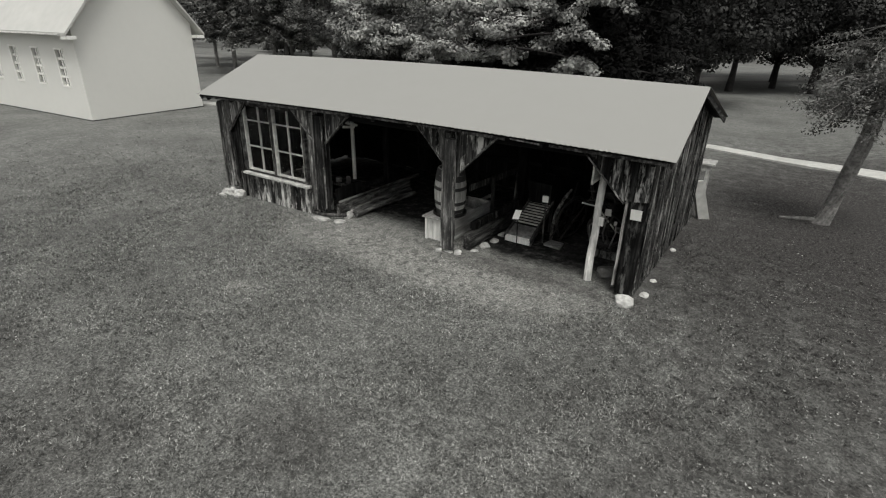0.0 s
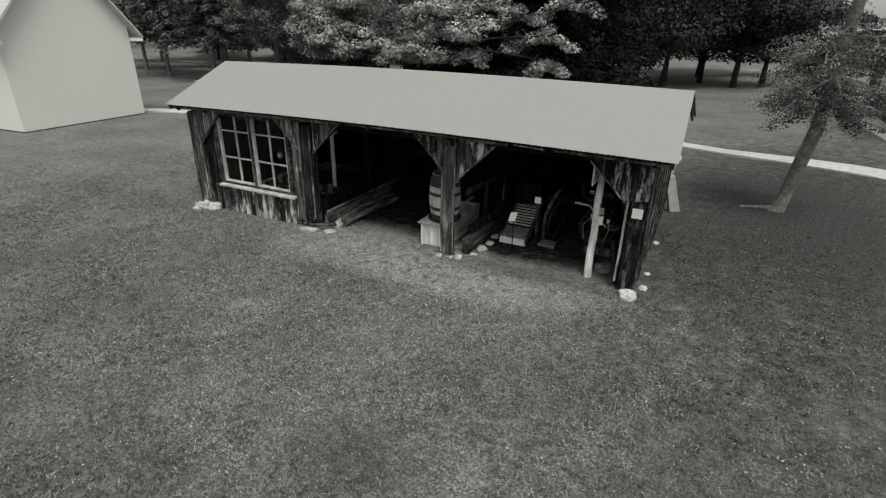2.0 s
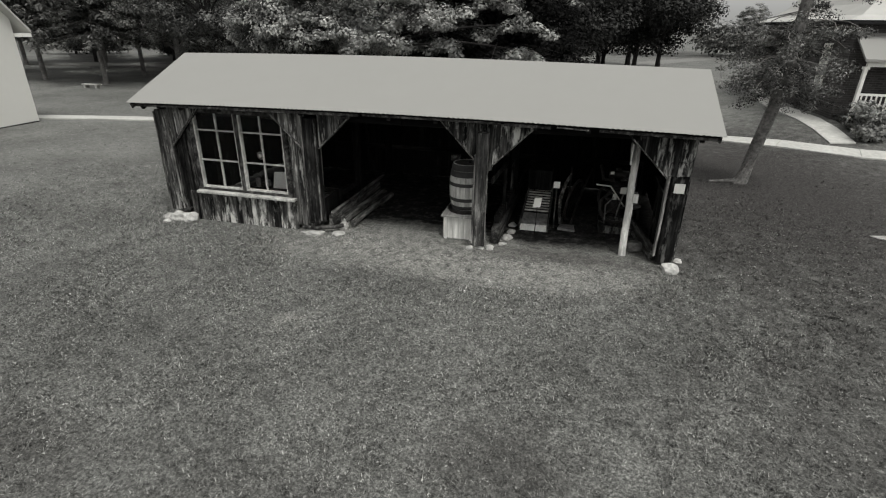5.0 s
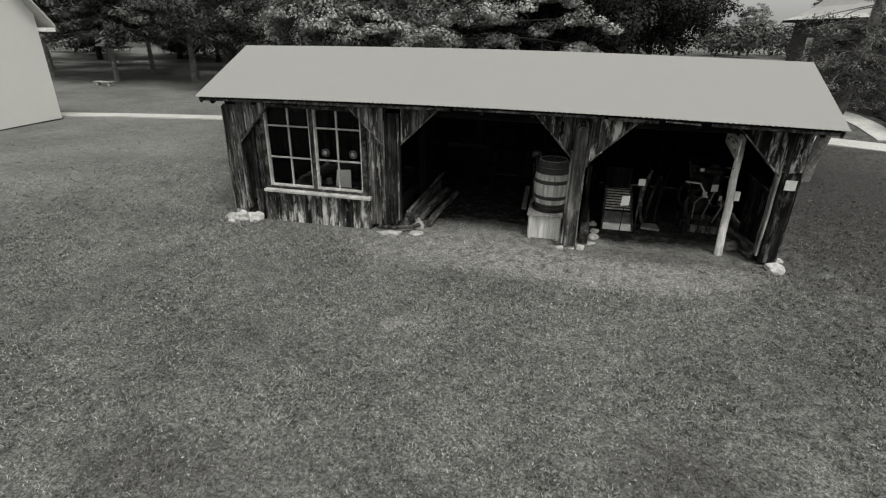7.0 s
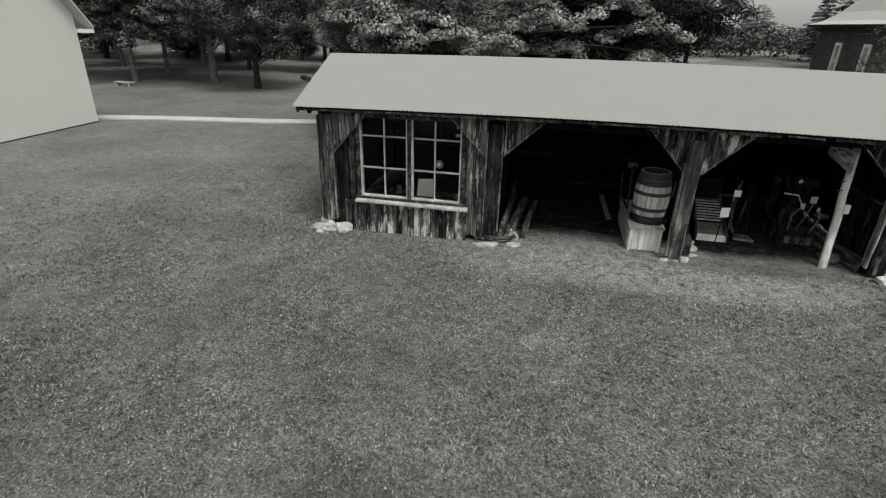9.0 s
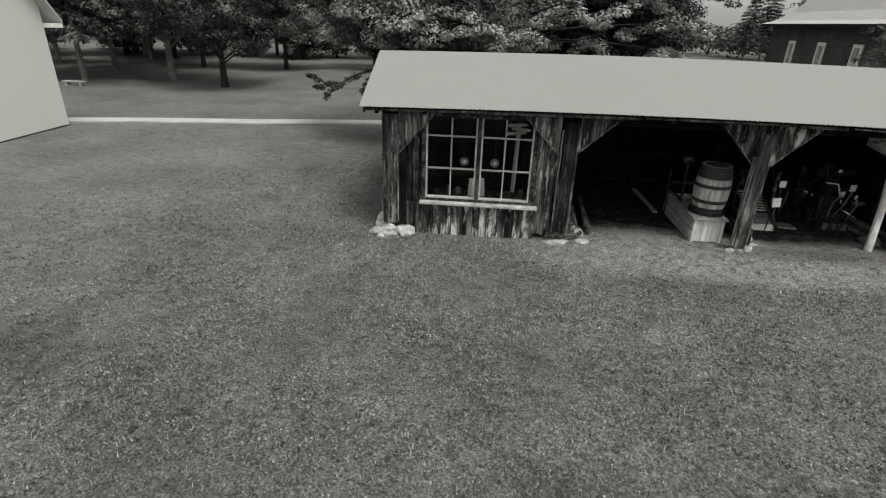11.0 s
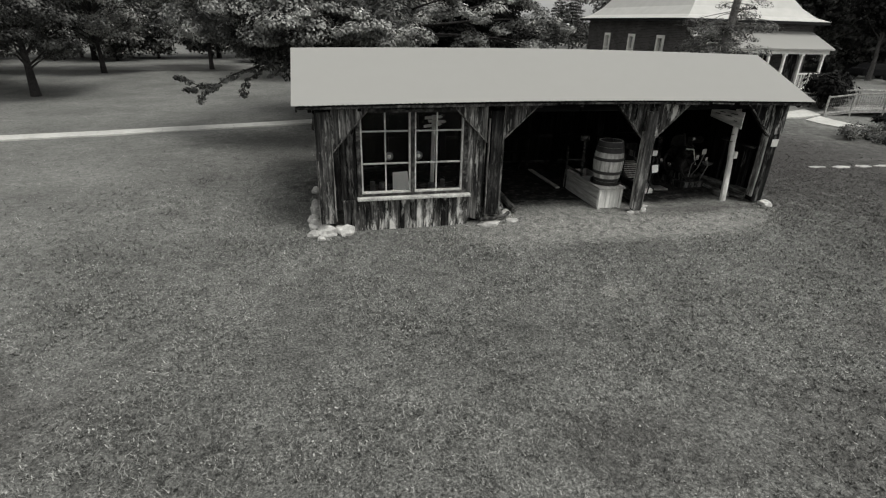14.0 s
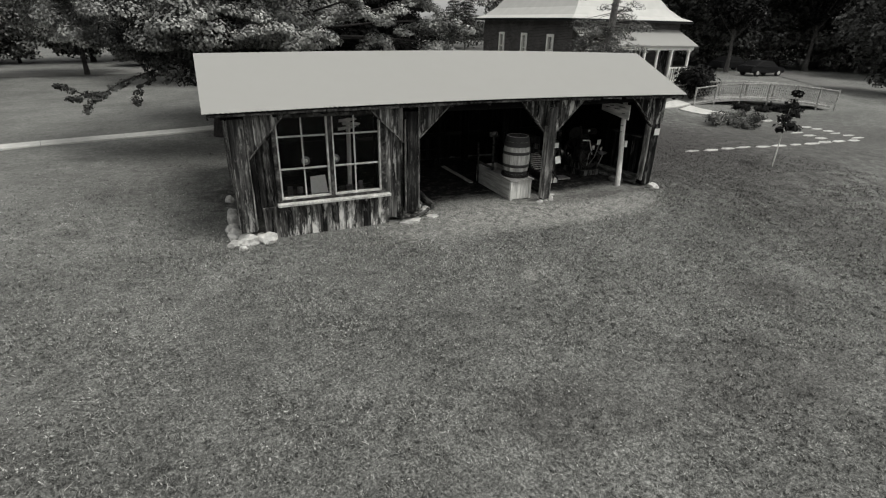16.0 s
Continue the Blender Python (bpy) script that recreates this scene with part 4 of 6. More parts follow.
part("stake", beam((7.12, 1.24, 0), (7.11, 1.22, 0.92), 0.025, 0.025, up=(0, 1, 0)), M_POST, stake)
part("label", box(7.05, 7.165, 1.195, 1.202, 0.79, 0.91), M_PAPER, stake, "small white label")


def spoked_wheel(name, c, r, axis_yaw, label, n=12, rim_w=0.045):
    """An old wagon wheel: rim, spokes and hub, standing upright."""
    ob = thing(name, (0, 0, 0), label, "wheel", "old wagon wheels")
    rim_v = tube([(r * math.cos(a), 0, r * math.sin(a)) for a in np.linspace(0, 2 * math.pi, 33)], [rim_w * 0.6] * 33, 6)
    part("rim", rim_v, M_IRON, ob, "rusty iron rim")
    for k in range(n):
        a = 2 * math.pi * k / n
        part("spoke", beam((0.05 * math.cos(a), 0, 0.05 * math.sin(a)), (r * 0.97 * math.cos(a), 0, r * 0.97 * math.sin(a)), 0.028, 0.028, up=(0, 1, 0)), M_INNER, ob)
    part("hub", tube([(0, -0.11, 0), (0, -0.06, 0), (0, 0.06, 0), (0, 0.11, 0)], [0.045, 0.075, 0.075, 0.045], 12), M_INNER, ob)
    ob.matrix_basis = pose(c[0], c[1], c[2], 8, 0, axis_yaw)
    return ob


spoked_wheel("wagon_wheel", (7.45, 1.75, 0.42), 0.40, 70, "old spoked wagon wheel leaning in the shed")
spoked_wheel("wagon_wheel", (6.45, 2.75, 0.45), 0.42, 75, "old spoked wagon wheel beside the hopper")

cultivator = thing("cultivator", (7.4, 1.3, 0), "rusty hand cultivator with curved handles", "cultivator")
for s in (-0.09, 0.09):
    part("handle", tube([(7.35 + s, 1.25, 0.12), (7.42 + s, 1.6, 0.35), (7.5 + s * 1.6, 1.95, 0.7), (7.55 + s * 2.2, 2.15, 0.98)], [0.02, 0.018, 0.016, 0.014], 8), M_IRON, cultivator)
part("shaft", tube([(7.24, 1.34, 0.05), (7.20, 1.46, 0.25), (7.20, 1.58, 0.5), (7.27, 1.72, 0.75), (7.36, 1.84, 0.92)], [0.03, 0.032, 0.036, 0.032, 0.022], 8), M_TIMBER, cultivator, "grey curved wooden shaft")
part("blade", prism([(7.2, 1.1), (7.52, 1.05), (7.5, 1.32), (7.25, 1.34)], "z", 0.01, 0.05), M_GREASE, cultivator, "flat grey iron share")

# standing engine with belts, pipes and paper tags
engine = thing("stationary_engine", (8.25, 1.5, 0), "old stationary engine with pipes, wheels and paper tags", "engine")
part("base", join(box(7.95, 8.62, 1.2, 1.95, 0.0, 0.14, 0.01), box(8.02, 8.55, 1.3, 1.85, 0.14, 0.30, 0.01)), M_POST, engine, "dark timber base")
part("crankcase", lathe([(0.14, 0.30), (0.2, 0.34), (0.2, 0.62), (0.13, 0.68)], 8.22, 1.6, 20), M_IRON, engine)
part("cylinder", lathe([(0.10, 0.66), (0.12, 0.68), (0.12, 0.95), (0.09, 0.98), (0.05, 1.0)], 8.22, 1.6, 18), M_IRON, engine)
for k in range(5):
    part("fin", lathe([(0.15, 0.70 + 0.05 * k), (0.15, 0.715 + 0.05 * k)], 8.22, 1.6, 18), M_IRON, engine)
part("tank", tube([(8.02, 1.42, 1.08), (8.42, 1.42, 1.08)], [0.07, 0.07], 16), M_IRON, engine, "dark fuel tank")
part("exhaust", tube([(8.22, 1.5, 0.92), (8.1, 1.35, 0.98), (7.92, 1.32, 1.0), (7.85, 1.32, 1.25)], [0.03, 0.03, 0.03, 0.028], 8), M_IRON, engine)
part("lever", tube([(8.35, 1.35, 0.5), (8.05, 1.15, 0.92), (7.8, 1.1, 0.95)], [0.014, 0.014, 0.014], 7), M_PALE, engine, "pale worn lever")
part("pipe_coil", tube([(8.2 + 0.10 * math.cos(a), 1.28 + 0.012 * a, 1.02 + 0.09 * math.sin(a)) for a in np.linspace(0, 5, 28)], [0.014] * 28, 7), M_IRON, engine)
for y in (1.28, 1.92):
    ring = tube([(8.22 + 0.30 * math.cos(a), y, 0.5 + 0.30 * math.sin(a)) for a in np.linspace(0, 2 * math.pi, 29)], [0.035] * 29, 6)
    fw = part("flywheel", ring, M_IRON, engine, "dark iron flywheel")
    for k in range(5):
        a = 2 * math.pi * k / 5
        part("spoke", beam((8.22, y, 0.5), (8.22 + 0.29 * math.cos(a), y, 0.5 + 0.29 * math.sin(a)), 0.03, 0.035, up=(0, 1, 0)), M_IRON, fw)
for cx, cy, cz, w, h in ((8.22, 1.06, 0.82, 0.10, 0.12), (8.10, 1.08, 0.70, 0.07, 0.10), (8.38, 1.1, 0.66, 0.05, 0.08), (8.02, 1.22, 1.12, 0.06, 0.05)):
    part("tag", box(cx, cx + w, cy, cy + 0.004, cz, cz + h, 0.006), M_CARD, engine, "white paper tag")
for pts in ([(8.02, 1.1, 0.3), (8.0, 1.05, 0.6), (8.12, 1.06, 0.74)], [(8.36, 1.1, 0.25), (8.44, 1.06, 0.55), (8.42, 1.1, 0.68)], [(8.22, 1.25, 0.3), (8.22, 1.1, 0.5), (8.28, 1.06, 0.82)]):
    part("rod", tube(pts, [0.013] * 3, 7), M_GREASE, engine)
part("bowl", lathe([(0.05, 0.54), (0.11, 0.58), (0.12, 0.6), (0.11, 0.6), (0.05, 0.56)], 8.5, 1.15, 16), M_GREASE, engine)

grind = thing("grindstone", (8.55, 2.3, 0), "dark grindstone on a wooden stand", "grindstone")
part("wheel", tube([(8.5, 2.3, 0.75), (8.6, 2.3, 0.75)], [0.26, 0.26], 24), M_GRIME, grind)
for x in (8.38, 8.72):
    part("leg", beam((x, 2.1, 0), (x, 2.3, 0.75), 0.05, 0.05, up=(1, 0, 0)), M_POST, grind)
    part("leg", beam((x, 2.5, 0), (x, 2.3, 0.75), 0.05, 0.05, up=(1, 0, 0)), M_POST, grind)
slats = thing("slatted_crate", (8.86, 0.75, 0), "tall dark slatted crate against the end wall", "crate")
for k in range(7):
    y = 0.32 + 0.13 * k
    part("slat", box(8.83, 8.85, y, y + 0.07, 0.06, 1.12, 0.006), M_BLACKED, slats)
for z in (0.16, 1.0):
    part("rail", box(8.855, 8.885, 0.28, 1.22, z, z + 0.07), M_INNER, slats)
part("top", box(8.78, 8.95, 0.26, 1.24, 1.12, 1.15), M_LOG, slats)
solo("sill_plank", beam((8.55, 1.3, 0.15), (8.74, 0.12, 0.15), 0.05, 0.26, cham=0.008), M_TIMBER, (8.65, 0.7, 0.02), "grey plank on edge by the corner post", "plank")
solo("leaning_board", beam((8.31, 2.64, 0.0), (8.30, 2.72, 0.88), 0.11, 0.03, up=(0, 1, 0)), M_TIMBER, (8.31, 2.64, 0), "dim grey board standing on end in the shed", "board")
solo("grey_sack", stone(8.52, 0.55, 0.0, 0.16, 0.2, 0.10, 31), M_GRIME, (8.52, 0.55, 0), "slumped grey canvas sack on the floor", "sack")

# round pole with a plank nailed to its head
pole = thing("prop_pole", (8.31, 0.24, 0), "pale peeled round pole propping the eave", "pole")
part("pole", tube([(8.31, 0.24, 0.0), (8.30, 0.26, 0.4), (8.31, 0.3, 0.8), (8.29, 0.34, 1.2), (8.30, 0.37, 1.6), (8.29, 0.41, 2.09)], [0.062, 0.060, 0.058, 0.055, 0.054, 0.052], 14, 0.03), M_POLE, pole)
near_, far_end = (8.19, 0.12), (8.28, 1.15)
sign_pts = [(*near_, 1.57), (*near_, 1.90), (*far_end, 1.86), (*far_end, 1.66)]
plank = part("plank", (sign_pts + [(x + 0.024, y + 0.004, z) for x, y, z in sign_pts], [(0, 1, 2, 3), (7, 6, 5, 4), (0, 4, 5, 1), (1, 5, 6, 2), (2, 6, 7, 3), (3, 7, 4, 0)]), M_PLANK, pole, "pale plank with dark worn marks")
for u, w, z in ((0.16, 0.20, 1.83), (0.55, 0.16, 1.815), (0.34, 0.18, 1.77), (0.70, 0.14, 1.765), (0.14, 0.10, 1.70)):
    (xa, ya), (xb, yb) = [tuple(p + t * (q - p) for p, q in zip(near_, far_end)) for t in (u, u + w)]
    part("mark", beam((xa - 0.003, ya, z), (xb - 0.003, yb, z - 0.006), 0.004, 0.018), M_LOG, plank, "dark bar")
part("block", box(8.345, 8.42, 0.26, 0.32, 0.92, 1.06), M_PALE, pole)
for z in (1.28, 1.42):
    part("nail_peg", beam((8.24, 0.30, z), (8.12, 0.26, z + 0.01), 0.014, 0.014), M_LOG, pole)

# behind the window
sign = thing("arrow_signpost", (2.12, 1.66, 0), "pale wooden signpost with blank arrow boards", "signpost")
part("post", tube([(2.10, 1.68, 0.0), (2.12, 1.66, 0.9), (2.13, 1.64, 1.86)], [0.045, 0.045, 0.042], 12), M_PALE, sign)
for z, d, a in ((1.80, -0.05, 0.05), (1.72, 0.06, -0.03), (1.64, -0.02, 0.06), (1.56, 0.05, -0.05), (1.48, -0.04, 0.1)):
    L = 0.19
    part("arrow_board", prism([(2.13 + d - L, z - 0.028 - a * L), (2.13 + d + L - 0.05, z - 0.028 + a * L), (2.13 + d + L, z + a * L), (2.13 + d + L - 0.05, z + 0.028 + a * L), (2.13 + d - L, z + 0.028 - a * L)], "y", 1.57, 1.59), M_PALE, sign)
bench = thing("work_bench", (1.5, 1.35, 0), "low dark work bench behind the window", "bench")
part("top", box(0.5, 2.55, 1.1, 1.62, 0.22, 0.265, 0.004), M_POST, bench)
for x in (0.6, 2.4):
    for y in (1.16, 1.56):
        part("leg", box(x, x + 0.07, y - 0.035, y + 0.035, 0.0, 0.22), M_POST, bench)
solo("paper_sheet", ([(1.20, 1.22, 0.266), (1.54, 1.22, 0.266), (1.54, 1.225, 0.266), (1.20, 1.225, 0.266), (1.21, 1.30, 0.60), (1.51, 1.30, 0.62), (1.51, 1.305, 0.62), (1.21, 1.305, 0.60)], QUADS), M_PAPER, (1.38, 1.22, 0.266), "white paper card propped on the bench", "card")
for x in (1.11, 1.69):
    lamp = thing("round_lamp", (x, 1.05, 0.93), "small round tin reflector lamp hanging behind the window", "lamp", "reflector lamps")
    part("reflector", tube([(x, 1.09, 1.0), (x, 1.07, 1.0), (x, 1.04, 1.0)], [0.03, 0.075, 0.085], 18), M_GREASE, lamp)
    # White colour here paints the bright glint at the lamp's centre.
    part("bulb_glint", tube([(x, 1.045, 1.0), (x, 1.02, 1.0), (x, 1.005, 1.0)], [0.03, 0.04, 0.014], 12), M_PAPER, lamp)
    part("hanger", beam((x, 1.08, 1.06), (x, 1.08, roof_under(1.08) - 0.02), 0.008, 0.008, up=(0, 1, 0)), M_IRON, lamp)
for x, y, h, r in ((0.8, 1.3, 0.16, 0.05), (1.0, 1.35, 0.12, 0.06), (2.0, 1.25, 0.10, 0.07), (2.25, 1.3, 0.15, 0.05)):
    solo("tin_can", lathe([(r, 0.265), (r, 0.265 + h), (r * 0.92, 0.27 + h)], x, y, 16), M_GREASE, (x, y, 0.265), "dull grey tin can on the bench", "can", "tin cans")

# beside the end wall
solo("leaning_slab", ([(9.32, 4.40, 0), (9.52, 4.52, 0), (9.46, 4.61, 0), (9.26, 4.49, 0), (9.12, 4.08, 0.84), (9.28, 4.18, 0.88), (9.23, 4.25, 0.88), (9.07, 4.15, 0.84)], QUADS), M_CONC, (9.38, 4.45, 0), "pale stone slab leaning on the end wall", "slab")
table = thing("small_table", (8.95, 5.65, 0), "small pale table behind the shed", "table")
part("top", box(8.5, 9.32, 5.4, 5.9, 0.93, 0.97), M_STONE, table)
part("apron", box(8.55, 9.24, 5.45, 5.85, 0.80, 0.93), M_STONE, table)
for x in (8.57, 9.16):
    for y in (5.46, 5.78):
        part("leg", box(x, x + 0.06, y, y + 0.06, 0.0, 0.80), M_STONE, table)

# ---------------------------------------------------------------- white building
white = thing("white_building", (0, 0, 0), "white painted gabled building with small-paned windows", "building")
WW, WLEN, WH = 4.85, 13.0, 3.50
apex = WH + 0.5 * WW * 1.15
gable = [(0, 0), (WW, 0), (WW, WH), (WW / 2, apex), (0, WH)]
part("gable_wall", prism(gable, "x", -0.2, 0.0), M_WHITE, white)
part("gable_wall", prism(gable, "x", -WLEN, -WLEN + 0.2), M_WHITE, white)
wins = [(-1.2 - 1.75 * k) for k in range(7)]
cuts = []
prev = -0.2
for xw in wins:
    cuts.append((xw + 0.29, prev))
    prev = xw - 0.29
cuts.append((-WLEN + 0.2, prev))
part("side_wall", join(*[box(a, b, 0, 0.2, 0, WH) for a, b in cuts], *[box(x - 0.29, x + 0.29, 0, 0.2, 0, 1.2) for x in wins], *[box(x - 0.29, x + 0.29, 0, 0.2, 2.6, WH) for x in wins]), M_WHITE, white)
part("side_wall", box(-WLEN + 0.2, -0.2, WW - 0.2, WW, 0, WH), M_WHITE, white)
for xw in wins:
    w = part("window", join(box(xw - 0.29, xw - 0.235, -0.02, 0.1, 1.2, 2.6), box(xw + 0.235, xw + 0.29, -0.02, 0.1, 1.2, 2.6), box(xw - 0.235, xw + 0.235, -0.02, 0.1, 2.54, 2.6), box(xw - 0.235, xw + 0.235, -0.02, 0.1, 1.2, 1.26)), M_TRIM, white)
    part("muntin", join(box(xw - 0.035, xw + 0.035, 0.03, 0.07, 1.26, 2.54), *[box(xw - 0.235, xw + 0.235, 0.032, 0.068, z - 0.045, z + 0.045) for z in (1.58, 1.9, 2.22)]), M_TRIM, w)
    part("pane", box(xw - 0.235, xw + 0.235, 0.048, 0.052, 1.26, 2.54), M_GLASS, w)
    # Added grey sheet; its colour stands for the dim room behind the glass.
    part("pane_backing", box(xw - 0.235, xw + 0.235, 0.10, 0.11, 1.26, 2.54), M_GRIME, w, "grey backing sheet added to tone the panes")
over = 0.38
for s in (0, 1):
    e = (-over, WH - over * 1.15) if s == 0 else (WW + over, WH - over * 1.15)
    r = (WW / 2, apex)
    part("roof_slope", prism([e, r, (r[0], r[1] + 0.1), (e[0], e[1] + 0.1)], "x", -WLEN - 0.3, 0.35), M_ROOFW, white, "pale roof slope")
part("gutter", beam((-WLEN, -over - 0.05, WH - over * 1.15 + 0.02), (0.0, -over - 0.05, WH - over * 1.15 + 0.02), 0.08, 0.07, cham=0.02), M_STONE, white, "grey gutter")
for y in (-over + 0.02, WW + over - 0.36):
    part("eave_return", box(-0.12, 0.34, y, y + 0.34, WH - over * 1.15 - 0.12, WH - over * 1.15 + 0.0), M_TRIM, white)
part("foundation", join(box(-WLEN - 0.02, 0.02, -0.02, 0.1, -0.2, 0.06), box(-0.1, 0.02, 0.1, WW - 0.1, -0.2, 0.06), box(-WLEN - 0.02, 0.02, WW - 0.1, WW + 0.02, -0.2, 0.05)), M_IRON, white, "dark footing strip")
part("ceiling", box(-WLEN + 0.2, -0.2, 0.2, WW - 0.2, WH - 0.05, WH), M_WHITE, white)
white.matrix_basis = pose(-11.75, 2.2, -0.03, 0, 0, 3.6)

# ---------------------------------------------------------------- brick house
HZ = 0.66
house = thing("brick_house", (16.1, 13.0, HZ), "dark brick house with a flared white roof and white porch", "house")
HX0, HX1, HY0, HY1, HE = 16.1, 23.0, 13.0, 22.0, 3.75
hw = [(14.75, 0.3), (17.25, 0.3), (19.7, 0.3)]
WZ0, WZ1 = 1.62, 3.12
edges = [HY0]
for y, r in hw:
    edges += [y - r, y + r]
edges.append(HY1)
wall_bits = [box(HX0, HX0 + 0.3, edges[i], edges[i + 1], HZ - 0.3, HE) for i in range(0, len(edges), 2)]
wall_bits += [box(HX0, HX0 + 0.3, y - r, y + r, HZ - 0.3, WZ0) for y, r in hw] + [box(HX0, HX0 + 0.3, y - r, y + r, WZ1, HE) for y, r in hw]
part("side_wall", join(*wall_bits), M_BRICK, house, "dark brick wall")
fw0, fw1, dw0, dw1 = 20.2, 20.95, 21.7, 22.55
part("front_wall", join(box(HX0 + 0.3, fw0, HY0, HY0 + 0.3, HZ - 0.3, HE), box(fw1, dw0, HY0, HY0 + 0.3, HZ - 0.3, HE), box(dw1, HX1, HY0, HY0 + 0.3, HZ - 0.3, HE), box(fw0, fw1, HY0, HY0 + 0.3, HZ - 0.3, 1.5), box(fw0, fw1, HY0, HY0 + 0.3, 2.75, HE), box(dw0, dw1, HY0, HY0 + 0.3, 2.75, HE), box(dw0, dw1, HY0, HY0 + 0.3, HZ - 0.3, HZ + 0.2)), M_BRICK, house, "dark brick wall")
part("side_wall", box(HX1 - 0.3, HX1, HY0 + 0.3, HY1, HZ - 0.3, HE), M_BRICK, house)
part("back_wall", box(HX0 + 0.3, HX1 - 0.3, HY1 - 0.3, HY1, HZ - 0.3, HE), M_BRICK, house)
for y, r in hw:
    w = part("window", join(box(HX0 - 0.05, HX0 + 0.12, y - r, y - r + 0.11, WZ0, WZ1), box(HX0 - 0.05, HX0 + 0.12, y + r - 0.11, y + r, WZ0, WZ1), box(HX0 - 0.05, HX0 + 0.12, y - r + 0.11, y + r - 0.11, WZ1 - 0.13, WZ1), box(HX0 - 0.10, HX0 + 0.12, y - r - 0.04, y + r + 0.04, WZ0 - 0.07, WZ0)), M_TRIM, house, "white window frame")
    part("sash", join(box(HX0 + 0.03, HX0 + 0.07, y - r + 0.11, y + r - 0.11, 2.33, 2.4), box(HX0 + 0.03, HX0 + 0.07, y - 0.015, y + 0.015, WZ0, WZ1 - 0.13)), M_TRIM, w)
    part("pane", box(HX0 + 0.085, HX0 + 0.09, y - r + 0.11, y + r - 0.11, WZ0, WZ1 - 0.13), M_GLASS, w)
w = part("window", join(box(fw0, fw0 + 0.09, HY0 - 0.04, HY0 + 0.1, 1.5, 2.75), box(fw1 - 0.09, fw1, HY0 - 0.04, HY0 + 0.1, 1.5, 2.75), box(fw0 + 0.09, fw1 - 0.09, HY0 - 0.04, HY0 + 0.1, 2.65, 2.75), box(fw0 - 0.04, fw1 + 0.04, HY0 - 0.08, HY0 + 0.1, 1.44, 1.5)), M_TRIM, house, "white window frame")
part("muntin", join(box(fw0 + 0.38, fw0 + 0.42, HY0 + 0.02, HY0 + 0.05, 1.5, 2.65), box(fw0 + 0.09, fw1 - 0.09, HY0 + 0.02, HY0 + 0.05, 2.05, 2.1)), M_TRIM, w)
part("pane", box(fw0 + 0.09, fw1 - 0.09, HY0 + 0.06, HY0 + 0.065, 1.5, 2.65), M_GLASS, w)
part("door", box(dw0, dw1, HY0 + 0.1, HY0 + 0.15, HZ + 0.2, 2.75), M_POST, house, "dark panelled door")
# flared hip roof
prof = [(-0.45, 0.0), (0.0, 0.17), (0.45, 0.55), (1.0, 1.25), (1.8, 2.5), (2.9, 4.3)]
rv, rf = [], []
for inset, up in prof:
    rv += [(HX0 + inset, HY0 + inset, HE + up + 0.12), (HX1 - inset, HY0 + inset, HE + up + 0.12), (HX1 - inset, HY1 - inset, HE + up + 0.12), (HX0 + inset, HY1 - inset, HE + up + 0.12)]
for i in range(len(prof) - 1):
    for k in range(4):
        rf.append((4 * i + k, 4 * i + (k + 1) % 4, 4 * i + 4 + (k + 1) % 4, 4 * i + 4 + k))
rf.append((4 * len(prof) - 4, 4 * len(prof) - 3, 4 * len(prof) - 2, 4 * len(prof) - 1))
part("roof", (rv, rf), M_ROOFW, house, "flared white metal roof")
# Soffit takes a near-black colour in place of eave shade.
part("soffit", box(HX0 - 0.44, HX1 + 0.44, HY0 - 0.44, HY1 + 0.44, HE, HE + 0.1), M_DARK, house, "soffit coloured dark as eave shade")
part("floor", box(HX0 + 0.3, HX1 - 0.3, HY0 + 0.3, HY1 - 0.3, HZ, HZ + 0.2), M_DARK, house)
# porch
PX0, PX1, PY, PZ = 16.05, 23.2, 11.7, 2.66
part("porch_roof", ([(PX0, PY, PZ), (PX1, PY, PZ), (HX1, HY0 - 0.01, 3.36), (16.1, HY0 - 0.01, 3.42), (PX0, PY, PZ + 0.07), (PX1, PY, PZ + 0.07), (HX1, HY0 - 0.01, 3.44), (16.1, HY0 - 0.01, 3.5)], QUADS), M_ROOF, house, "white sloping porch roof")
part("porch_beam", join(box(PX0 + 0.15, PX1 - 0.15, PY + 0.12, PY + 0.24, PZ - 0.16, PZ - 0.002)), M_TRIM, house, "white porch beam")
part("porch_floor", box(PX0 + 0.1, PX1 - 0.1, PY + 0.08, HY0 - 0.02, HZ - 0.3, HZ + 0.2), M_LOG, house, "grey porch floor")
for x in (16.2, 17.9, 19.8, 20.65, 21.6, 22.8):
    part("porch_post", join(beam((x, PY + 0.18, HZ + 0.2), (x, PY + 0.18, PZ - 0.16), 0.11, 0.11, up=(0, 1, 0), cham=0.012), box(x - 0.08, x + 0.08, PY + 0.1, PY + 0.26, PZ - 0.24, PZ - 0.161)), M_TRIM, house, "white porch post")
for xa, xb in ((16.27, 17.83), (17.97, 19.73), (19.87, 20.58), (21.67, 22.73)):
    rail = part("porch_rail", join(box(xa, xb, PY + 0.15, PY + 0.21, HZ + 0.95, HZ + 1.02), box(xa, xb, PY + 0.15, PY + 0.21, HZ + 0.28, HZ + 0.34)), M_TRIM, house, "white porch railing")
    k = int((xb - xa) / 0.14)
    for i in range(k):
        x = xa + (i + 0.5) * (xb - xa) / k
        part("baluster", box(x - 0.018, x + 0.018, PY + 0.16, PY + 0.2, HZ + 0.34, HZ + 0.95), M_TRIM, rail)

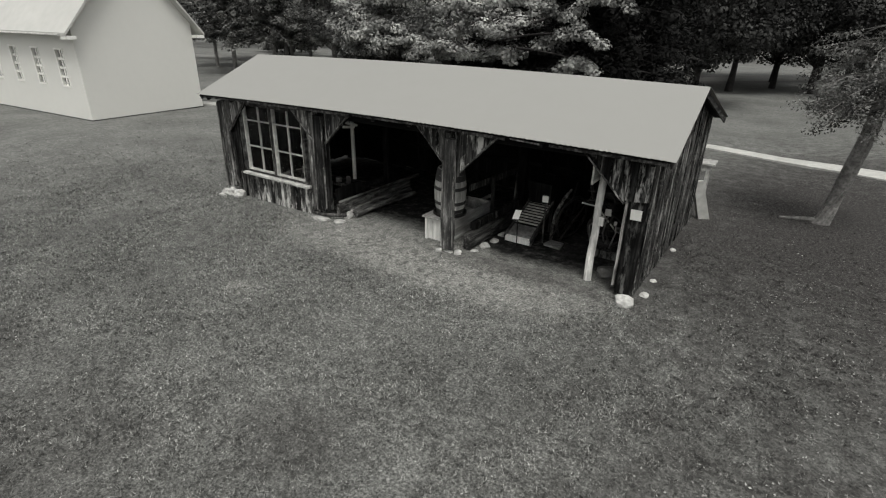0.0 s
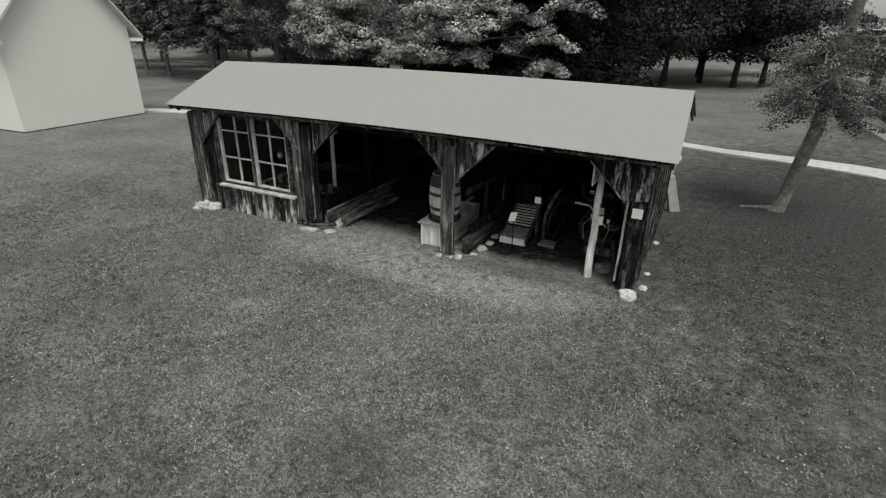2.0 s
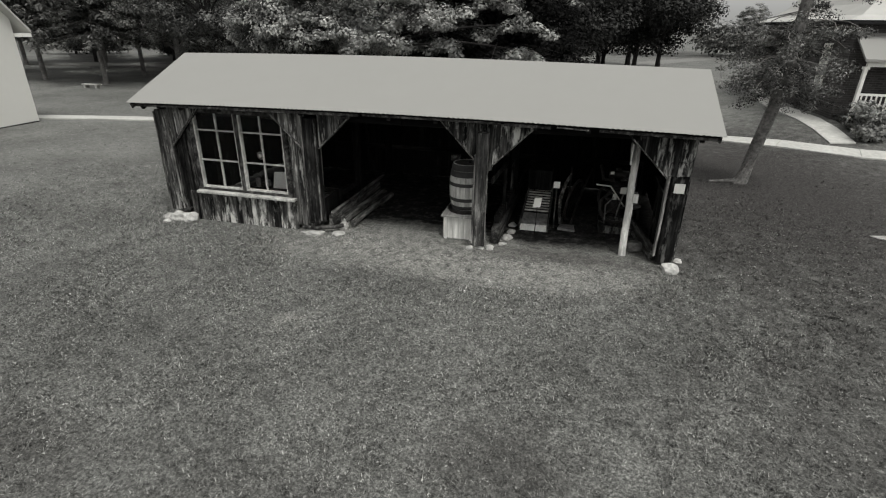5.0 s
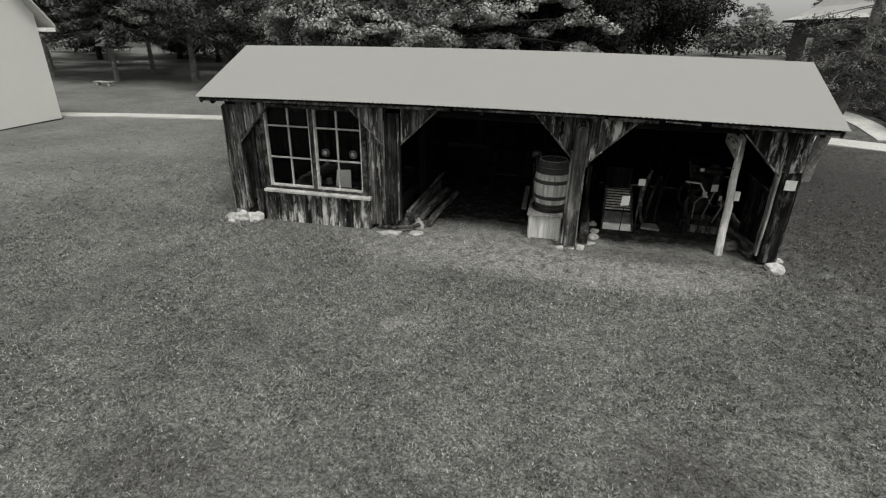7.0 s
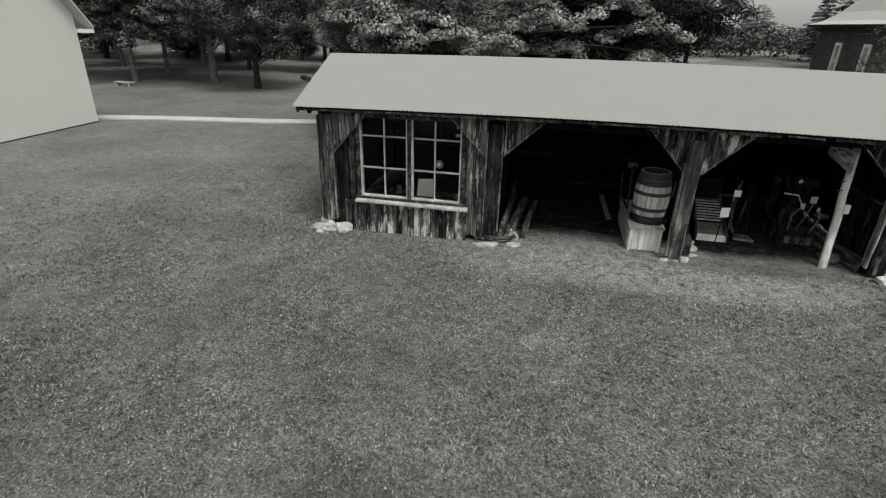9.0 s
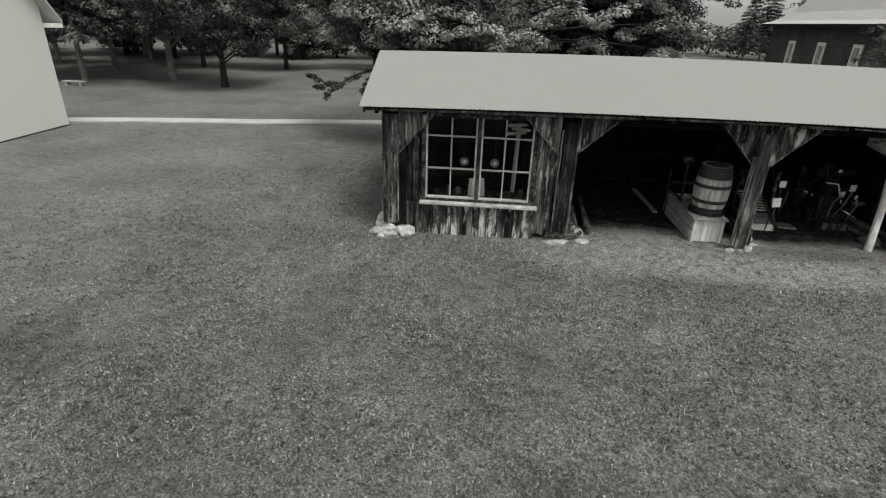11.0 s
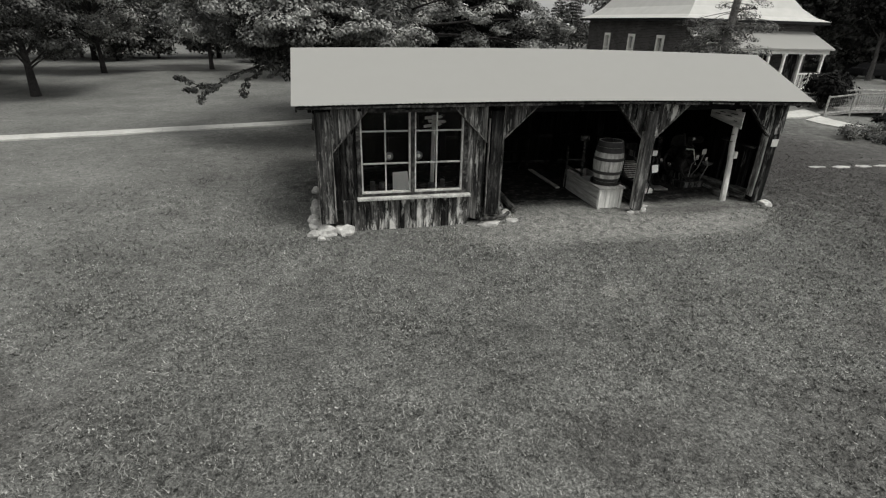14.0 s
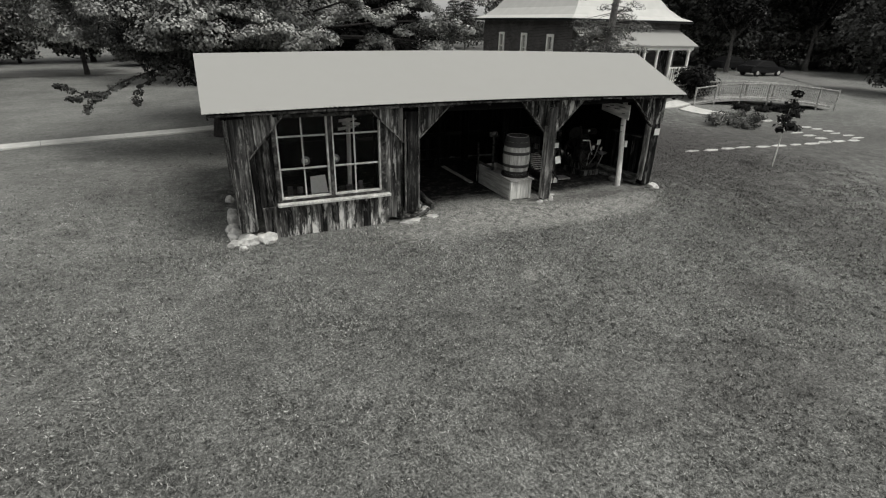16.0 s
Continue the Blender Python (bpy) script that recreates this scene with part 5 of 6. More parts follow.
# ramp with railing
ramp_pts = [(20.7, 9.1, 0.22), (21.9, 9.0, 0.34), (23.15, 8.6, 0.42), (24.5, 8.15, 0.44), (25.8, 7.6, 0.38), (26.8, 7.15, 0.28), (27.6, 6.75, 0.18)]
ramp_ob = thing("railed_ramp", (24, 8.2, 0), "grey wooden ramp with mesh railing", "ramp")
for (xa, ya, za), (xb, yb, zb) in zip(ramp_pts, ramp_pts[1:]):
    part("deck", beam((xa, ya + 0.6, za), (xb, yb + 0.6, zb), 1.2, 0.08), M_PALEY, ramp_ob)
    for off in (0.0, 1.2):
        part("top_rail", beam((xa, ya + off, za + 0.74), (xb, yb + off, zb + 0.74), 0.06, 0.05, cham=0.008), M_PALEY, ramp_ob)
        part("low_rail", beam((xa, ya + off, za + 0.08), (xb, yb + off, zb + 0.08), 0.04, 0.05), M_PALEY, ramp_ob)
        part("post", beam((xa, ya + off, ground_z(xa, ya) - 0.05), (xa, ya + off, za + 0.8), 0.06, 0.06, up=(0, 1, 0)), M_PALEY, ramp_ob)
        wires = []
        for k in range(13):
            t = (k + 0.5) / 13
            x, y, z = xa + (xb - xa) * t, ya + off + (yb - ya) * t, za + (zb - za) * t
            wires.append(beam((x, y, z + 0.1), (x, y, z + 0.72), 0.010, 0.010, up=(0, 1, 0)))
        for h in np.arange(0.18, 0.72, 0.13):
            wires.append(beam((xa, ya + off, za + h), (xb, yb + off, zb + h), 0.008, 0.008))
        part("mesh_panel", join(*wires), M_GREASE, ramp_ob, "grey wire mesh")
xa, ya, za = ramp_pts[-1]
part("post", beam((xa, ya, -0.05), (xa, ya, za + 0.8), 0.06, 0.06, up=(0, 1, 0)), M_PALEY, ramp_ob)

# stepping stones
steps = [(13.2 + 0.72 * i, 2.42 - 0.07 * i + rng.uniform(-0.06, 0.06)) for i in range(11)] + [(21.1 + rng.uniform(-0.1, 0.1) + 0.08 * i, 2.0 + 0.42 * i) for i in range(6)] + [(19.6 + 0.1 * i, 2.4 + 0.5 * i) for i in range(4)]
for x, y in steps:
    w, d = rng.uniform(0.30, 0.40), rng.uniform(0.10, 0.17)
    poly = [(x + w * math.cos(a) * rng.uniform(0.8, 1.1), y + d * math.sin(a) * rng.uniform(0.8, 1.1)) for a in np.linspace(0.4, 2 * math.pi + 0.4, 6)[:-1] + rng.uniform(-0.3, 0.3)]
    solo("stepping_stone", prism(poly[::-1], "z", ground_z(x, y) - 0.03, ground_z(x, y) + 0.012), M_STONE, (x, y, ground_z(x, y)), "flat pale stepping stone in the lawn", "stone", "stepping stones")

# ---------------------------------------------------------------- plants
nrng = np.random.default_rng(11)


def leaves(centres, counts, radii, size, flat=0.6, up=0.55, droop=0.0, aspect=0.7):
    """Many small four-cornered leaves round clump centres; returns an (n*4, 3) array."""
    out = []
    for c, n, r in zip(centres, counts, radii):
        n = int(n)
        d = nrng.normal(size=(n, 3))
        d /= np.linalg.norm(d, axis=1)[:, None]
        d *= (nrng.random(n) ** 0.3)[:, None]
        p = np.array(c) + d * np.array([r, r, r * flat])
        p[:, 2] -= droop * (d[:, 0] ** 2 + d[:, 1] ** 2) * r
        nor = nrng.normal(size=(n, 3)) * 0.34
        nor[:, 2] += up
        nor += d * 1.0
        nor /= np.linalg.norm(nor, axis=1)[:, None]
        a = np.cross(nor, nrng.normal(size=(n, 3)))
        a /= np.linalg.norm(a, axis=1)[:, None] + 1e-9
        b = np.cross(nor, a)
        s = size * (0.6 + 0.8 * nrng.random(n))[:, None]
        quad = np.stack([p - a * s, p - b * s * aspect + nor * s * 0.15, p + a * s, p + b * s * aspect + nor * s * 0.15], axis=1)
        out.append(quad.reshape(-1, 3))
    return np.concatenate(out)


def cells(name, verts, k, mat):
    """A mesh of loose k-cornered faces from an array of their corners."""
    me = bpy.data.meshes.new(name)
    n = len(verts)
    me.vertices.add(n)
    me.vertices.foreach_set("co", np.ascontiguousarray(verts, dtype=np.float32).ravel())
    me.loops.add(n)
    me.loops.foreach_set("vertex_index", np.arange(n, dtype=np.int32))
    me.polygons.add(n // k)
    me.polygons.foreach_set("loop_start", np.arange(0, n, k, dtype=np.int32))
    me.polygons.foreach_set("loop_total", np.full(n // k, k, dtype=np.int32))
    me.update(calc_edges=True)
    me.materials.append(mat)
    return me


def grown(parent, name, verts, k, mat, label=""):
    ob = new(name, cells(name, verts, k, mat))
    ob.parent = parent
    return tagged(ob, label) if label else ob


def limb(a, b, r0, r1, bend=0.2, n=6):
    a, b = Vector(a), Vector(b)
    off = Vector((rng.uniform(-1, 1), rng.uniform(-1, 1), rng.uniform(0, 1))) * bend * (b - a).length
    pts = [a.lerp(b, i / n) + off * math.sin(math.pi * i / n) * 0.5 for i in range(n + 1)]
    return tube(pts, [r0 + (r1 - r0) * i / n for i in range(n + 1)], 8, 0.05)


def broadleaf(name, label, height, crown_r, low, trunk_r, clumps, per, size, leaf_mat, bark, seed, clump_r=0.9, category="tree", flat=0.6):
    """A tree in its own frame: tapered trunk, limbs to the clumps, crown of single leaves with gaps."""
    r = random.Random(seed)
    ob = thing(name, (0, 0, 0), label, category)
    top = height * 0.8
    pts = [(0.15 * math.sin(seed + i) * i / 5, 0.15 * math.cos(seed * 2 + i) * i / 5, top * i / 6) for i in range(7)]
    bits = [tube([(p[0], p[1], p[2] - (0.1 if i == 0 else 0)) for i, p in enumerate(pts)], [trunk_r * (1.35 if i == 0 else 1 - 0.13 * i) for i in range(7)], 12, 0.06)]
    cs, rs = [], []
    cz = (low + height) / 2
    for k in range(clumps):
        while True:
            q = Vector((r.uniform(-1, 1), r.uniform(-1, 1), r.uniform(-1, 1)))
            if 0.35 < q.length < 1:
                break
        wid = crown_r * (1.0 if q.z < 0 else 1 - 0.25 * q.z)
        c = (q.x * wid, q.y * wid, cz + q.z * (height - low) / 2)
        cs.append(c)
        rs.append(clump_r * r.uniform(0.6, 1.3))
    for k in range(0, clumps, max(1, clumps // 26)):
        c = cs[k]
        st = min(top * 0.9, max(low * 0.8, c[2] * 0.55))
        bits.append(limb((0, 0, st), c, trunk_r * 0.32, trunk_r * 0.05))
    part("trunk", join(*bits), bark, ob, "tapered trunk with limbs")
    grown(ob, "crown", leaves(cs, [per * (q / clump_r) ** 2 for q in rs], rs, size, flat=flat, up=0.7), 4, leaf_mat, "uneven leafy crown")
    return ob


def conifer(name, label, height, base_r, low, trunk_r, whorls, mat, bark, seed, size=0.16, per=46):
    """Whorls of drooping boughs that shorten towards the tip."""
    r = random.Random(seed)
    ob = thing(name, (0, 0, 0), label, "tree")
    bits = [tube([(0, 0, -0.1), (0, 0, height * 0.5), (0, 0, height)], [trunk_r * 1.15, trunk_r * 0.65, 0.02], 10, 0.05)]
    cs, rs = [], []
    for w in range(whorls):
        t = w / (whorls - 1)
        z = low + (height - low) * t ** 0.9
        rad = base_r * (1 - t) ** 0.8 + 0.25
        n = r.randint(5, 7)
        for k in range(n):
            a = 2 * math.pi * (k + r.random() * 0.7) / n
            L = rad * r.uniform(0.7, 1.1)
            tip = (L * math.cos(a), L * math.sin(a), z - 0.16 * L + r.uniform(-0.15, 0.2))
            if w < whorls * 0.5:
                bits.append(limb((0, 0, z), tip, 0.035, 0.01, 0.08, 4))
            m = max(2, int(L / 0.42))
            for i in range(1, m + 1):
                f = i / m
                cs.append((tip[0] * f, tip[1] * f, z + (tip[2] - z) * f))
                rs.append(0.34 + 0.25 * r.random())
    part("trunk", join(*bits), bark, ob, "straight tapered trunk")
    grown(ob, "crown", leaves(cs, [per] * len(cs), rs, size, flat=0.45, up=0.8, droop=0.3, aspect=0.4), 4, mat, "layered needle boughs")
    return ob


def stand(ob, x, y, s=1.0, turn=0.0):
    ob.matrix_basis = pose(x, y, ground_z(x, y), 0, 0, turn) @ Matrix.Diagonal((s, s, s, 1))
    return ob


def more(ob, spots):
    for x, y, s, turn in spots:
        c = copy_thing(ob, Matrix.Identity(4))
        c.matrix_basis = pose(x, y, ground_z(x, y), 0, 0, turn) @ Matrix.Diagonal((s, s, s, 1))


# the spreading maple behind the shed
maple = thing("maple_tree", (0, 0, 0), "broad maple with pale leaf clusters behind the shed", "tree")
mx, my = -0.1, 9.2
tr = [tube([(mx, my, -0.1), (mx + 0.05, my, 0.8), (mx - 0.05, my + 0.1, 1.8), (mx, my, 3.0), (mx + 0.1, my, 4.2), (mx, my, 5.6)], [0.36, 0.28, 0.26, 0.24, 0.16, 0.05], 14, 0.05)]
mc, mr = [], []
mrng = random.Random(5)
for k in range(190):
    while True:
        q = Vector((mrng.uniform(-1, 1), mrng.uniform(-1, 1), mrng.uniform(-1, 1)))
        if 0.72 < q.length < 1 and q.z > -0.5 and (k < 120 or (q.y < -0.2 and q.z < 0.5)):
            break
    mr.append(mrng.uniform(0.35, 0.75))
    mc.append((mx + q.x * 4.1, my + q.y * 3.9, max(2.75 + 0.45 * mr[-1], 3.7 + q.z * 2.6)))
# long sprays reaching over the back of the shed
sprays = []
for x, y, z, L, turn in ((5.7, 5.4, 3.55, 0.9, -20), (5.0, 5.3, 3.95, 0.9, 10), (2.2, 5.0, 3.2, 0.7, 30), (3.3, 5.1, 3.7, 0.8, -15), (1.2, 5.0, 3.35, 0.8, 20), (4.2, 5.2, 4.3, 1.0, 0), (6.3, 5.6, 4.3, 0.9, -30), (2.6, 5.2, 4.2, 0.9, 15), (0.2, 5.1, 3.7, 0.8, -10), (5.9, 5.6, 2.95, 0.4, 0), (3.9, 5.3, 3.1, 0.35, 0), (1.8, 5.3, 4.6, 0.9, 25)):
    a = radians(turn)
    tr.append(limb((mx + 0.3, my - 0.2, 2.6), (x, y, z), 0.06, 0.012, 0.12))
    for f in (-1.0, -0.6, -0.2, 0.2, 0.6, 0.95):
        mc.append((x + f * L * math.cos(a), y + f * L * math.sin(a), z - 0.22 * f * f + mrng.uniform(-0.06, 0.06)))
        mr.append(mrng.uniform(0.2, 0.34))
low_c, low_r = [], []
for line in ([(-0.9, 7.4, 2.6), (-1.7, 6.6, 2.2), (-2.3, 6.4, 2.0), (-2.75, 6.4, 1.74), (-3.2, 6.4, 1.72), (-3.75, 6.4, 1.98)],
             [(-2.75, 6.4, 1.74), (-3.0, 6.35, 1.55), (-3.18, 6.3, 1.33)], [(-3.2, 6.4, 1.72), (-3.5, 6.4, 1.55)],
             [(-0.8, 7.2, 2.5), (-1.5, 6.5, 2.15), (-2.0, 6.4, 1.85), (-2.15, 6.4, 1.42)],
             [(-0.6, 7.2, 2.6), (-1.0, 6.4, 2.2), (-1.3, 6.2, 1.95)], [(-0.3, 7.2, 2.6), (-0.5, 6.3, 2.25), (-0.7, 6.1, 2.05)]):
    tr.append(tube(line, [0.022 - 0.013 * i / len(line) for i in range(len(line))], 7, 0.05))
    for p, q in zip(line, line[1:]):
        for f in (0.3, 0.6, 0.95):
            if p[0] + f * (q[0] - p[0]) < -0.9:
                low_c.append(tuple(u + f * (w - u) + mrng.uniform(-0.06, 0.06) for u, w in zip(p, q)))
                low_r.append(mrng.uniform(0.09, 0.17))
for k in range(46):
    x = mrng.uniform(-2.4, 0.3)
    low_c.append((x, mrng.uniform(6.2, 7.6), mrng.uniform(2.15, 3.1) + 0.12 * max(0.0, -x - 1.0)))
    low_r.append(mrng.uniform(0.25, 0.45))
for k in range(0, 120, 6):
    tr.append(limb((mx, my, 2.0 + 0.02 * k), mc[k], 0.09, 0.02, 0.15))
part("trunk", join(*tr), M_DARKBARK, maple, "dark trunk with spreading limbs")
grown(maple, "crown", leaves(mc, [2500 * q * q for q in mr], mr, 0.037, flat=0.5, up=0.7, droop=0.15), 4, M_LEAF, "pale clustered maple leaves")
grown(maple, "lower_crown", leaves(low_c, [22 + 1500 * q * q for q in low_r], low_r, 0.036, flat=0.55), 4, M_SHADE, "drooping lower branches in shaded leaf colour")

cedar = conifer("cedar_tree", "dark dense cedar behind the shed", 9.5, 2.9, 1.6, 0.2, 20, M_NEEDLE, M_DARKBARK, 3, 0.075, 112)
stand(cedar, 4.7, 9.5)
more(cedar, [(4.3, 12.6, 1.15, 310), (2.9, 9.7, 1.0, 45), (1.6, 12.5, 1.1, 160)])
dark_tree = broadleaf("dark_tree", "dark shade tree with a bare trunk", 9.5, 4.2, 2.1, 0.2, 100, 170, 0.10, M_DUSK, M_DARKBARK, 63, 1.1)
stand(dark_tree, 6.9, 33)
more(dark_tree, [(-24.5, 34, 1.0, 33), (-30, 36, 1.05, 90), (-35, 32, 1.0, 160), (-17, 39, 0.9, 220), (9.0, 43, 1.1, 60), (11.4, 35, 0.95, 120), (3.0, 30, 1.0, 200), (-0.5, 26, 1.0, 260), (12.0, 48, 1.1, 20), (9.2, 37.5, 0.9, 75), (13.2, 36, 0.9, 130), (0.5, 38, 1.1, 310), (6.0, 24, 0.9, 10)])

# leaning tree at the end of the shed
lean = thing("leaning_tree", (11.55, 5.75, 0), "leaning grey tree with thin feathery foliage", "tree")
lp = [(11.47, 5.74, -0.08), (11.54, 5.72, 0.12), (11.64, 5.66, 0.9), (11.76, 5.52, 1.9), (11.76, 5.32, 2.8), (11.74, 5.2, 4.0), (11.85, 5.15, 6.0), (11.8, 5.2, 8.0)]
lb = [tube(lp, [0.21, 0.15, 0.14, 0.135, 0.125, 0.11, 0.085, 0.03], 12, 0.05), limb((11.5, 5.7, 0.05), (10.75, 5.55, 0.02), 0.07, 0.03, 0.05)]
lc, lr_ = [], []
lrng = random.Random(9)
for k in range(170):
    z0 = lrng.uniform(2.25, 3.6) if k < 110 else lrng.uniform(3.6, 7.0)
    a = lrng.uniform(0, 2 * math.pi)
    L = lrng.uniform(0.4, 1.35)
    bx, by = 11.76, 5.32
    tip = (bx + L * math.cos(a), by + L * math.sin(a), z0 + lrng.uniform(-0.4, 0.15))
    lb.append(limb((bx, by, z0), tip, 0.014, 0.004, 0.3, 5))
    for f in (0.6, 0.8, 1.0):
        lc.append((bx + (tip[0] - bx) * f, by + (tip[1] - by) * f, z0 + (tip[2] - z0) * f))
        lr_.append(lrng.uniform(0.13, 0.27))
part("trunk", join(*lb), M_BARK, lean, "leaning grey trunk with thin twigs")
lv = leaves(lc, [60] * len(lc), lr_, 0.023, flat=0.5, up=0.4, droop=0.3, aspect=0.55) - np.array([11.55, 5.75, 0])
grown(lean, "crown", lv, 4, M_FEATHER, "thin feathery leaves")

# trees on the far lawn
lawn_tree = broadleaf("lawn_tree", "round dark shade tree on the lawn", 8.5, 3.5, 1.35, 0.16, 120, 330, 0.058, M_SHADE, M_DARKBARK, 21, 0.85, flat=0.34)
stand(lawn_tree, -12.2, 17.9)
field_tree = broadleaf("lawn_tree", "round grey-leaved shade tree on the far lawn", 8.5, 3.5, 1.5, 0.14, 120, 300, 0.06, M_LEAFM, M_DARKBARK, 27, 0.85, flat=0.36)
stand(field_tree, -13.0, 28.6)
more(field_tree, [(-8.5, 43, 1.2, 50), (-3.5, 46, 1.3, 110), (2.0, 46, 1.2, 30), (-7.2, 31.4, 0.9, 200), (-18.5, 27.5, 1.0, 140)])
silver = broadleaf("silver_tree", "pale-leaved shade tree with a thick trunk", 9.5, 3.3, 1.9, 0.2, 120, 300, 0.058, M_LEAFM, M_BARK, 33, 0.8, flat=0.36)
stand(silver, -16.2, 19.9)
more(silver, [(30.8, 79, 0.75, 70)])
pine = conifer("pine_tree", "tall grey-needled pine with a bare pale lower trunk", 12, 3.2, 2.7, 0.13, 18, M_PINE, M_BARK, 8, 0.13, 36)
stand(pine, -19.9, 17.9)
more(pine, [(-25, 18.4, 1.05, 60), (-21.8, 23, 1.0, 130), (-28, 26, 1.0, 200), (-23.3, 29, 1.1, 20), (-27, 34, 1.1, 300), (-33, 31, 1.15, 80), (-31, 21, 1.0, 10), (-37, 27, 1.1, 90), (-31, 41, 1.2, 220), (-19, 42, 1.1, 310), (-42, 22, 1.1, 140), (30.5, 57.5, 0.62, 40), (33.5, 60, 0.7, 120)])

# far woods
wood_c, wood_r = [], []
wr = random.Random(77)
for k in range(900):
    ang = wr.uniform(-1.45, 1.5)
    dist = wr.uniform(78, 105)
    x, y = 4 + dist * math.sin(ang), -8 + dist * math.cos(ang)
    hmax = 7.5 + 3.0 * noise.noise(Vector((ang * 7, 0, 3)))
    if 0.24 < ang < 0.46:
        hmax *= 0.4
    z = wr.uniform(0.5, 1.0) ** 0.6 * hmax
    wood_c.append((x, y, z))
    wood_r.append(wr.uniform(1.6, 3.2))
far = new("far_woods", cells("far_woods", leaves(wood_c, [140] * len(wood_c), wood_r, 0.24, flat=0.7), 4, M_WOODS))
tagged(far, "distant mixed woods round the lawn", "woods", kind="stuff")

# big trees by the drive
oak = broadleaf("drive_tree", "large dark tree beside the drive", 13, 6.0, 1.6, 0.45, 130, 110, 0.2, M_SHADE, M_DARKBARK, 44, 1.5)
stand(oak, 50, 33)
more(oak, [(60, 28.5, 1.1, 60), (58, 40, 1.1, 100), (44, 42, 1.0, 200), (66, 20, 1.1, 10), (54, 16.5, 0.8, 140), (39, 9.9, 0.62, 30), (37, 36, 0.9, 77), (70, 34, 1.2, 150), (74, 10, 1.1, 20), (62, 50, 1.2, 250), (80, 24, 1.3, 40), (48, 50, 1.1, 300), (66, 12, 0.9, 190)])
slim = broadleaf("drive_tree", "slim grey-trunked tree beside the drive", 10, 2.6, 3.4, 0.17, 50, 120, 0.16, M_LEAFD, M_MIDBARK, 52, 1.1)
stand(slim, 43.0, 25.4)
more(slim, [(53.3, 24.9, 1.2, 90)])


bush = broadleaf("bush_tree", "low bushy tree at the edge of the lawn", 5.2, 3.0, 0.4, 0.12, 60, 84, 0.15, M_WOODS, M_DARKBARK, 71, 1.1)
stand(bush, 50.5, 30.5)
more(bush, [(54.5, 28.5, 1.1, 40), (57, 24, 1.1, 90), (58.5, 20, 1.2, 130), (60, 15.5, 1.2, 170), (47.5, 33.5, 1.0, 210), (62, 10.5, 1.2, 250), (53, 34, 1.3, 280), (56, 17.5, 0.55, 310), (44, 36, 1.1, 15), (66, 26, 1.5, 77), (68, 18, 1.5, 120)] + [(-46 + 3.1 * k + 1.2 * math.sin(5 * k), 40 + 3.0 * math.sin(2.3 * k) + 0.12 * k, 0.8 + 0.25 * math.sin(3.7 * k), 47 * k) for k in range(15)])


def shrub(name, label, x, y, r, h, n, mat, size, z0=None):
    ob = thing(name, (x, y, ground_z(x, y)), label, "shrub")
    cs = [(rng.uniform(-r, r) * 0.7, rng.uniform(-r, r) * 0.7, rng.uniform(0.25, 0.85) * h) for _ in range(14)]
    part("stems", join(*[limb((x, y, ground_z(x, y) - 0.03), (x + c[0], y + c[1], ground_z(x, y) + c[2]), 0.02, 0.006, 0.15, 3) for c in cs]), M_DARKBARK, ob)
    grown(ob, "foliage", leaves(cs, [n] * 14, [0.4 * r + 0.08] * 14, size, flat=0.8), 4, mat)
    return ob


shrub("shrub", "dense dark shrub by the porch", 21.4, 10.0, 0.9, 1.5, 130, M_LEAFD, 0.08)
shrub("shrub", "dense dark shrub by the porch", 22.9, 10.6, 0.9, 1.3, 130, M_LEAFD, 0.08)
shrub("shrub", "pale-leaved bush at the porch corner", 16.45, 11.1, 0.6, 1.2, 160, M_LEAF, 0.05)
shrub("shrub", "pale-leaved bush at the porch corner", 17.3, 10.7, 0.6, 0.9, 150, M_LEAF, 0.05)
shrub("shrub", "low dark bush beside the house path", 16.2, 10.35, 0.4, 0.5, 90, M_LEAFM, 0.05)
for i, (x, y) in enumerate(((17.9, 5.5), (18.4, 5.9), (18.8, 5.5), (19.3, 5.7), (18.5, 4.7), (19.2, 4.8))):
    shrub("flower_clump", "low flowering clump in the bed", x, y, rng.uniform(0.25, 0.42), rng.uniform(0.3, 0.62), 50, M_SHADE if i % 3 else M_FEATHER, 0.034)
for i in range(4):
    shrub("bank_shrub", "low dark shrub below the ramp", 22.6 + 0.85 * i, 7.9 - 0.25 * i, 0.36, 0.22, 50, M_LEAFD, 0.06)
for x, y in ((20.2, 6.5), (20.75, 6.0), (21.1, 5.6), (21.4, 5.1)):
    put_stone(x, y, 0.34, 0.15, 0.05, "pale edging stone in the flower bed", group="flower bed stones")
sap = thing("sapling", (13.85, 0.2, 0), "young staked sapling with a small leafy head", "tree")
part("stem", tube([(13.85, 0.2, -0.05), (13.9, 0.22, 0.8), (14.0, 0.25, 1.98)], [0.016, 0.013, 0.006], 8), M_PALE, sap)
sc = [(x * 0.75 - 0.05, y, z * 0.86) for x, y, z in ((0.25, 0.0, 1.35), (0.5, 0.05, 1.3), (-0.1, 0.0, 1.25), (0.75, 0.0, 1.2), (0.2, 0.05, 1.65), (0.45, 0.0, 1.7), (0.3, 0.05, 2.0), (0.32, 0.0, 2.3), (0.0, 0.0, 1.55))]
grown(sap, "crown", leaves(sc, [34] * 9, [0.24, 0.22, 0.2, 0.17, 0.25, 0.2, 0.22, 0.15, 0.18], 0.062), 4, M_LEAFD, "dark leafy head")

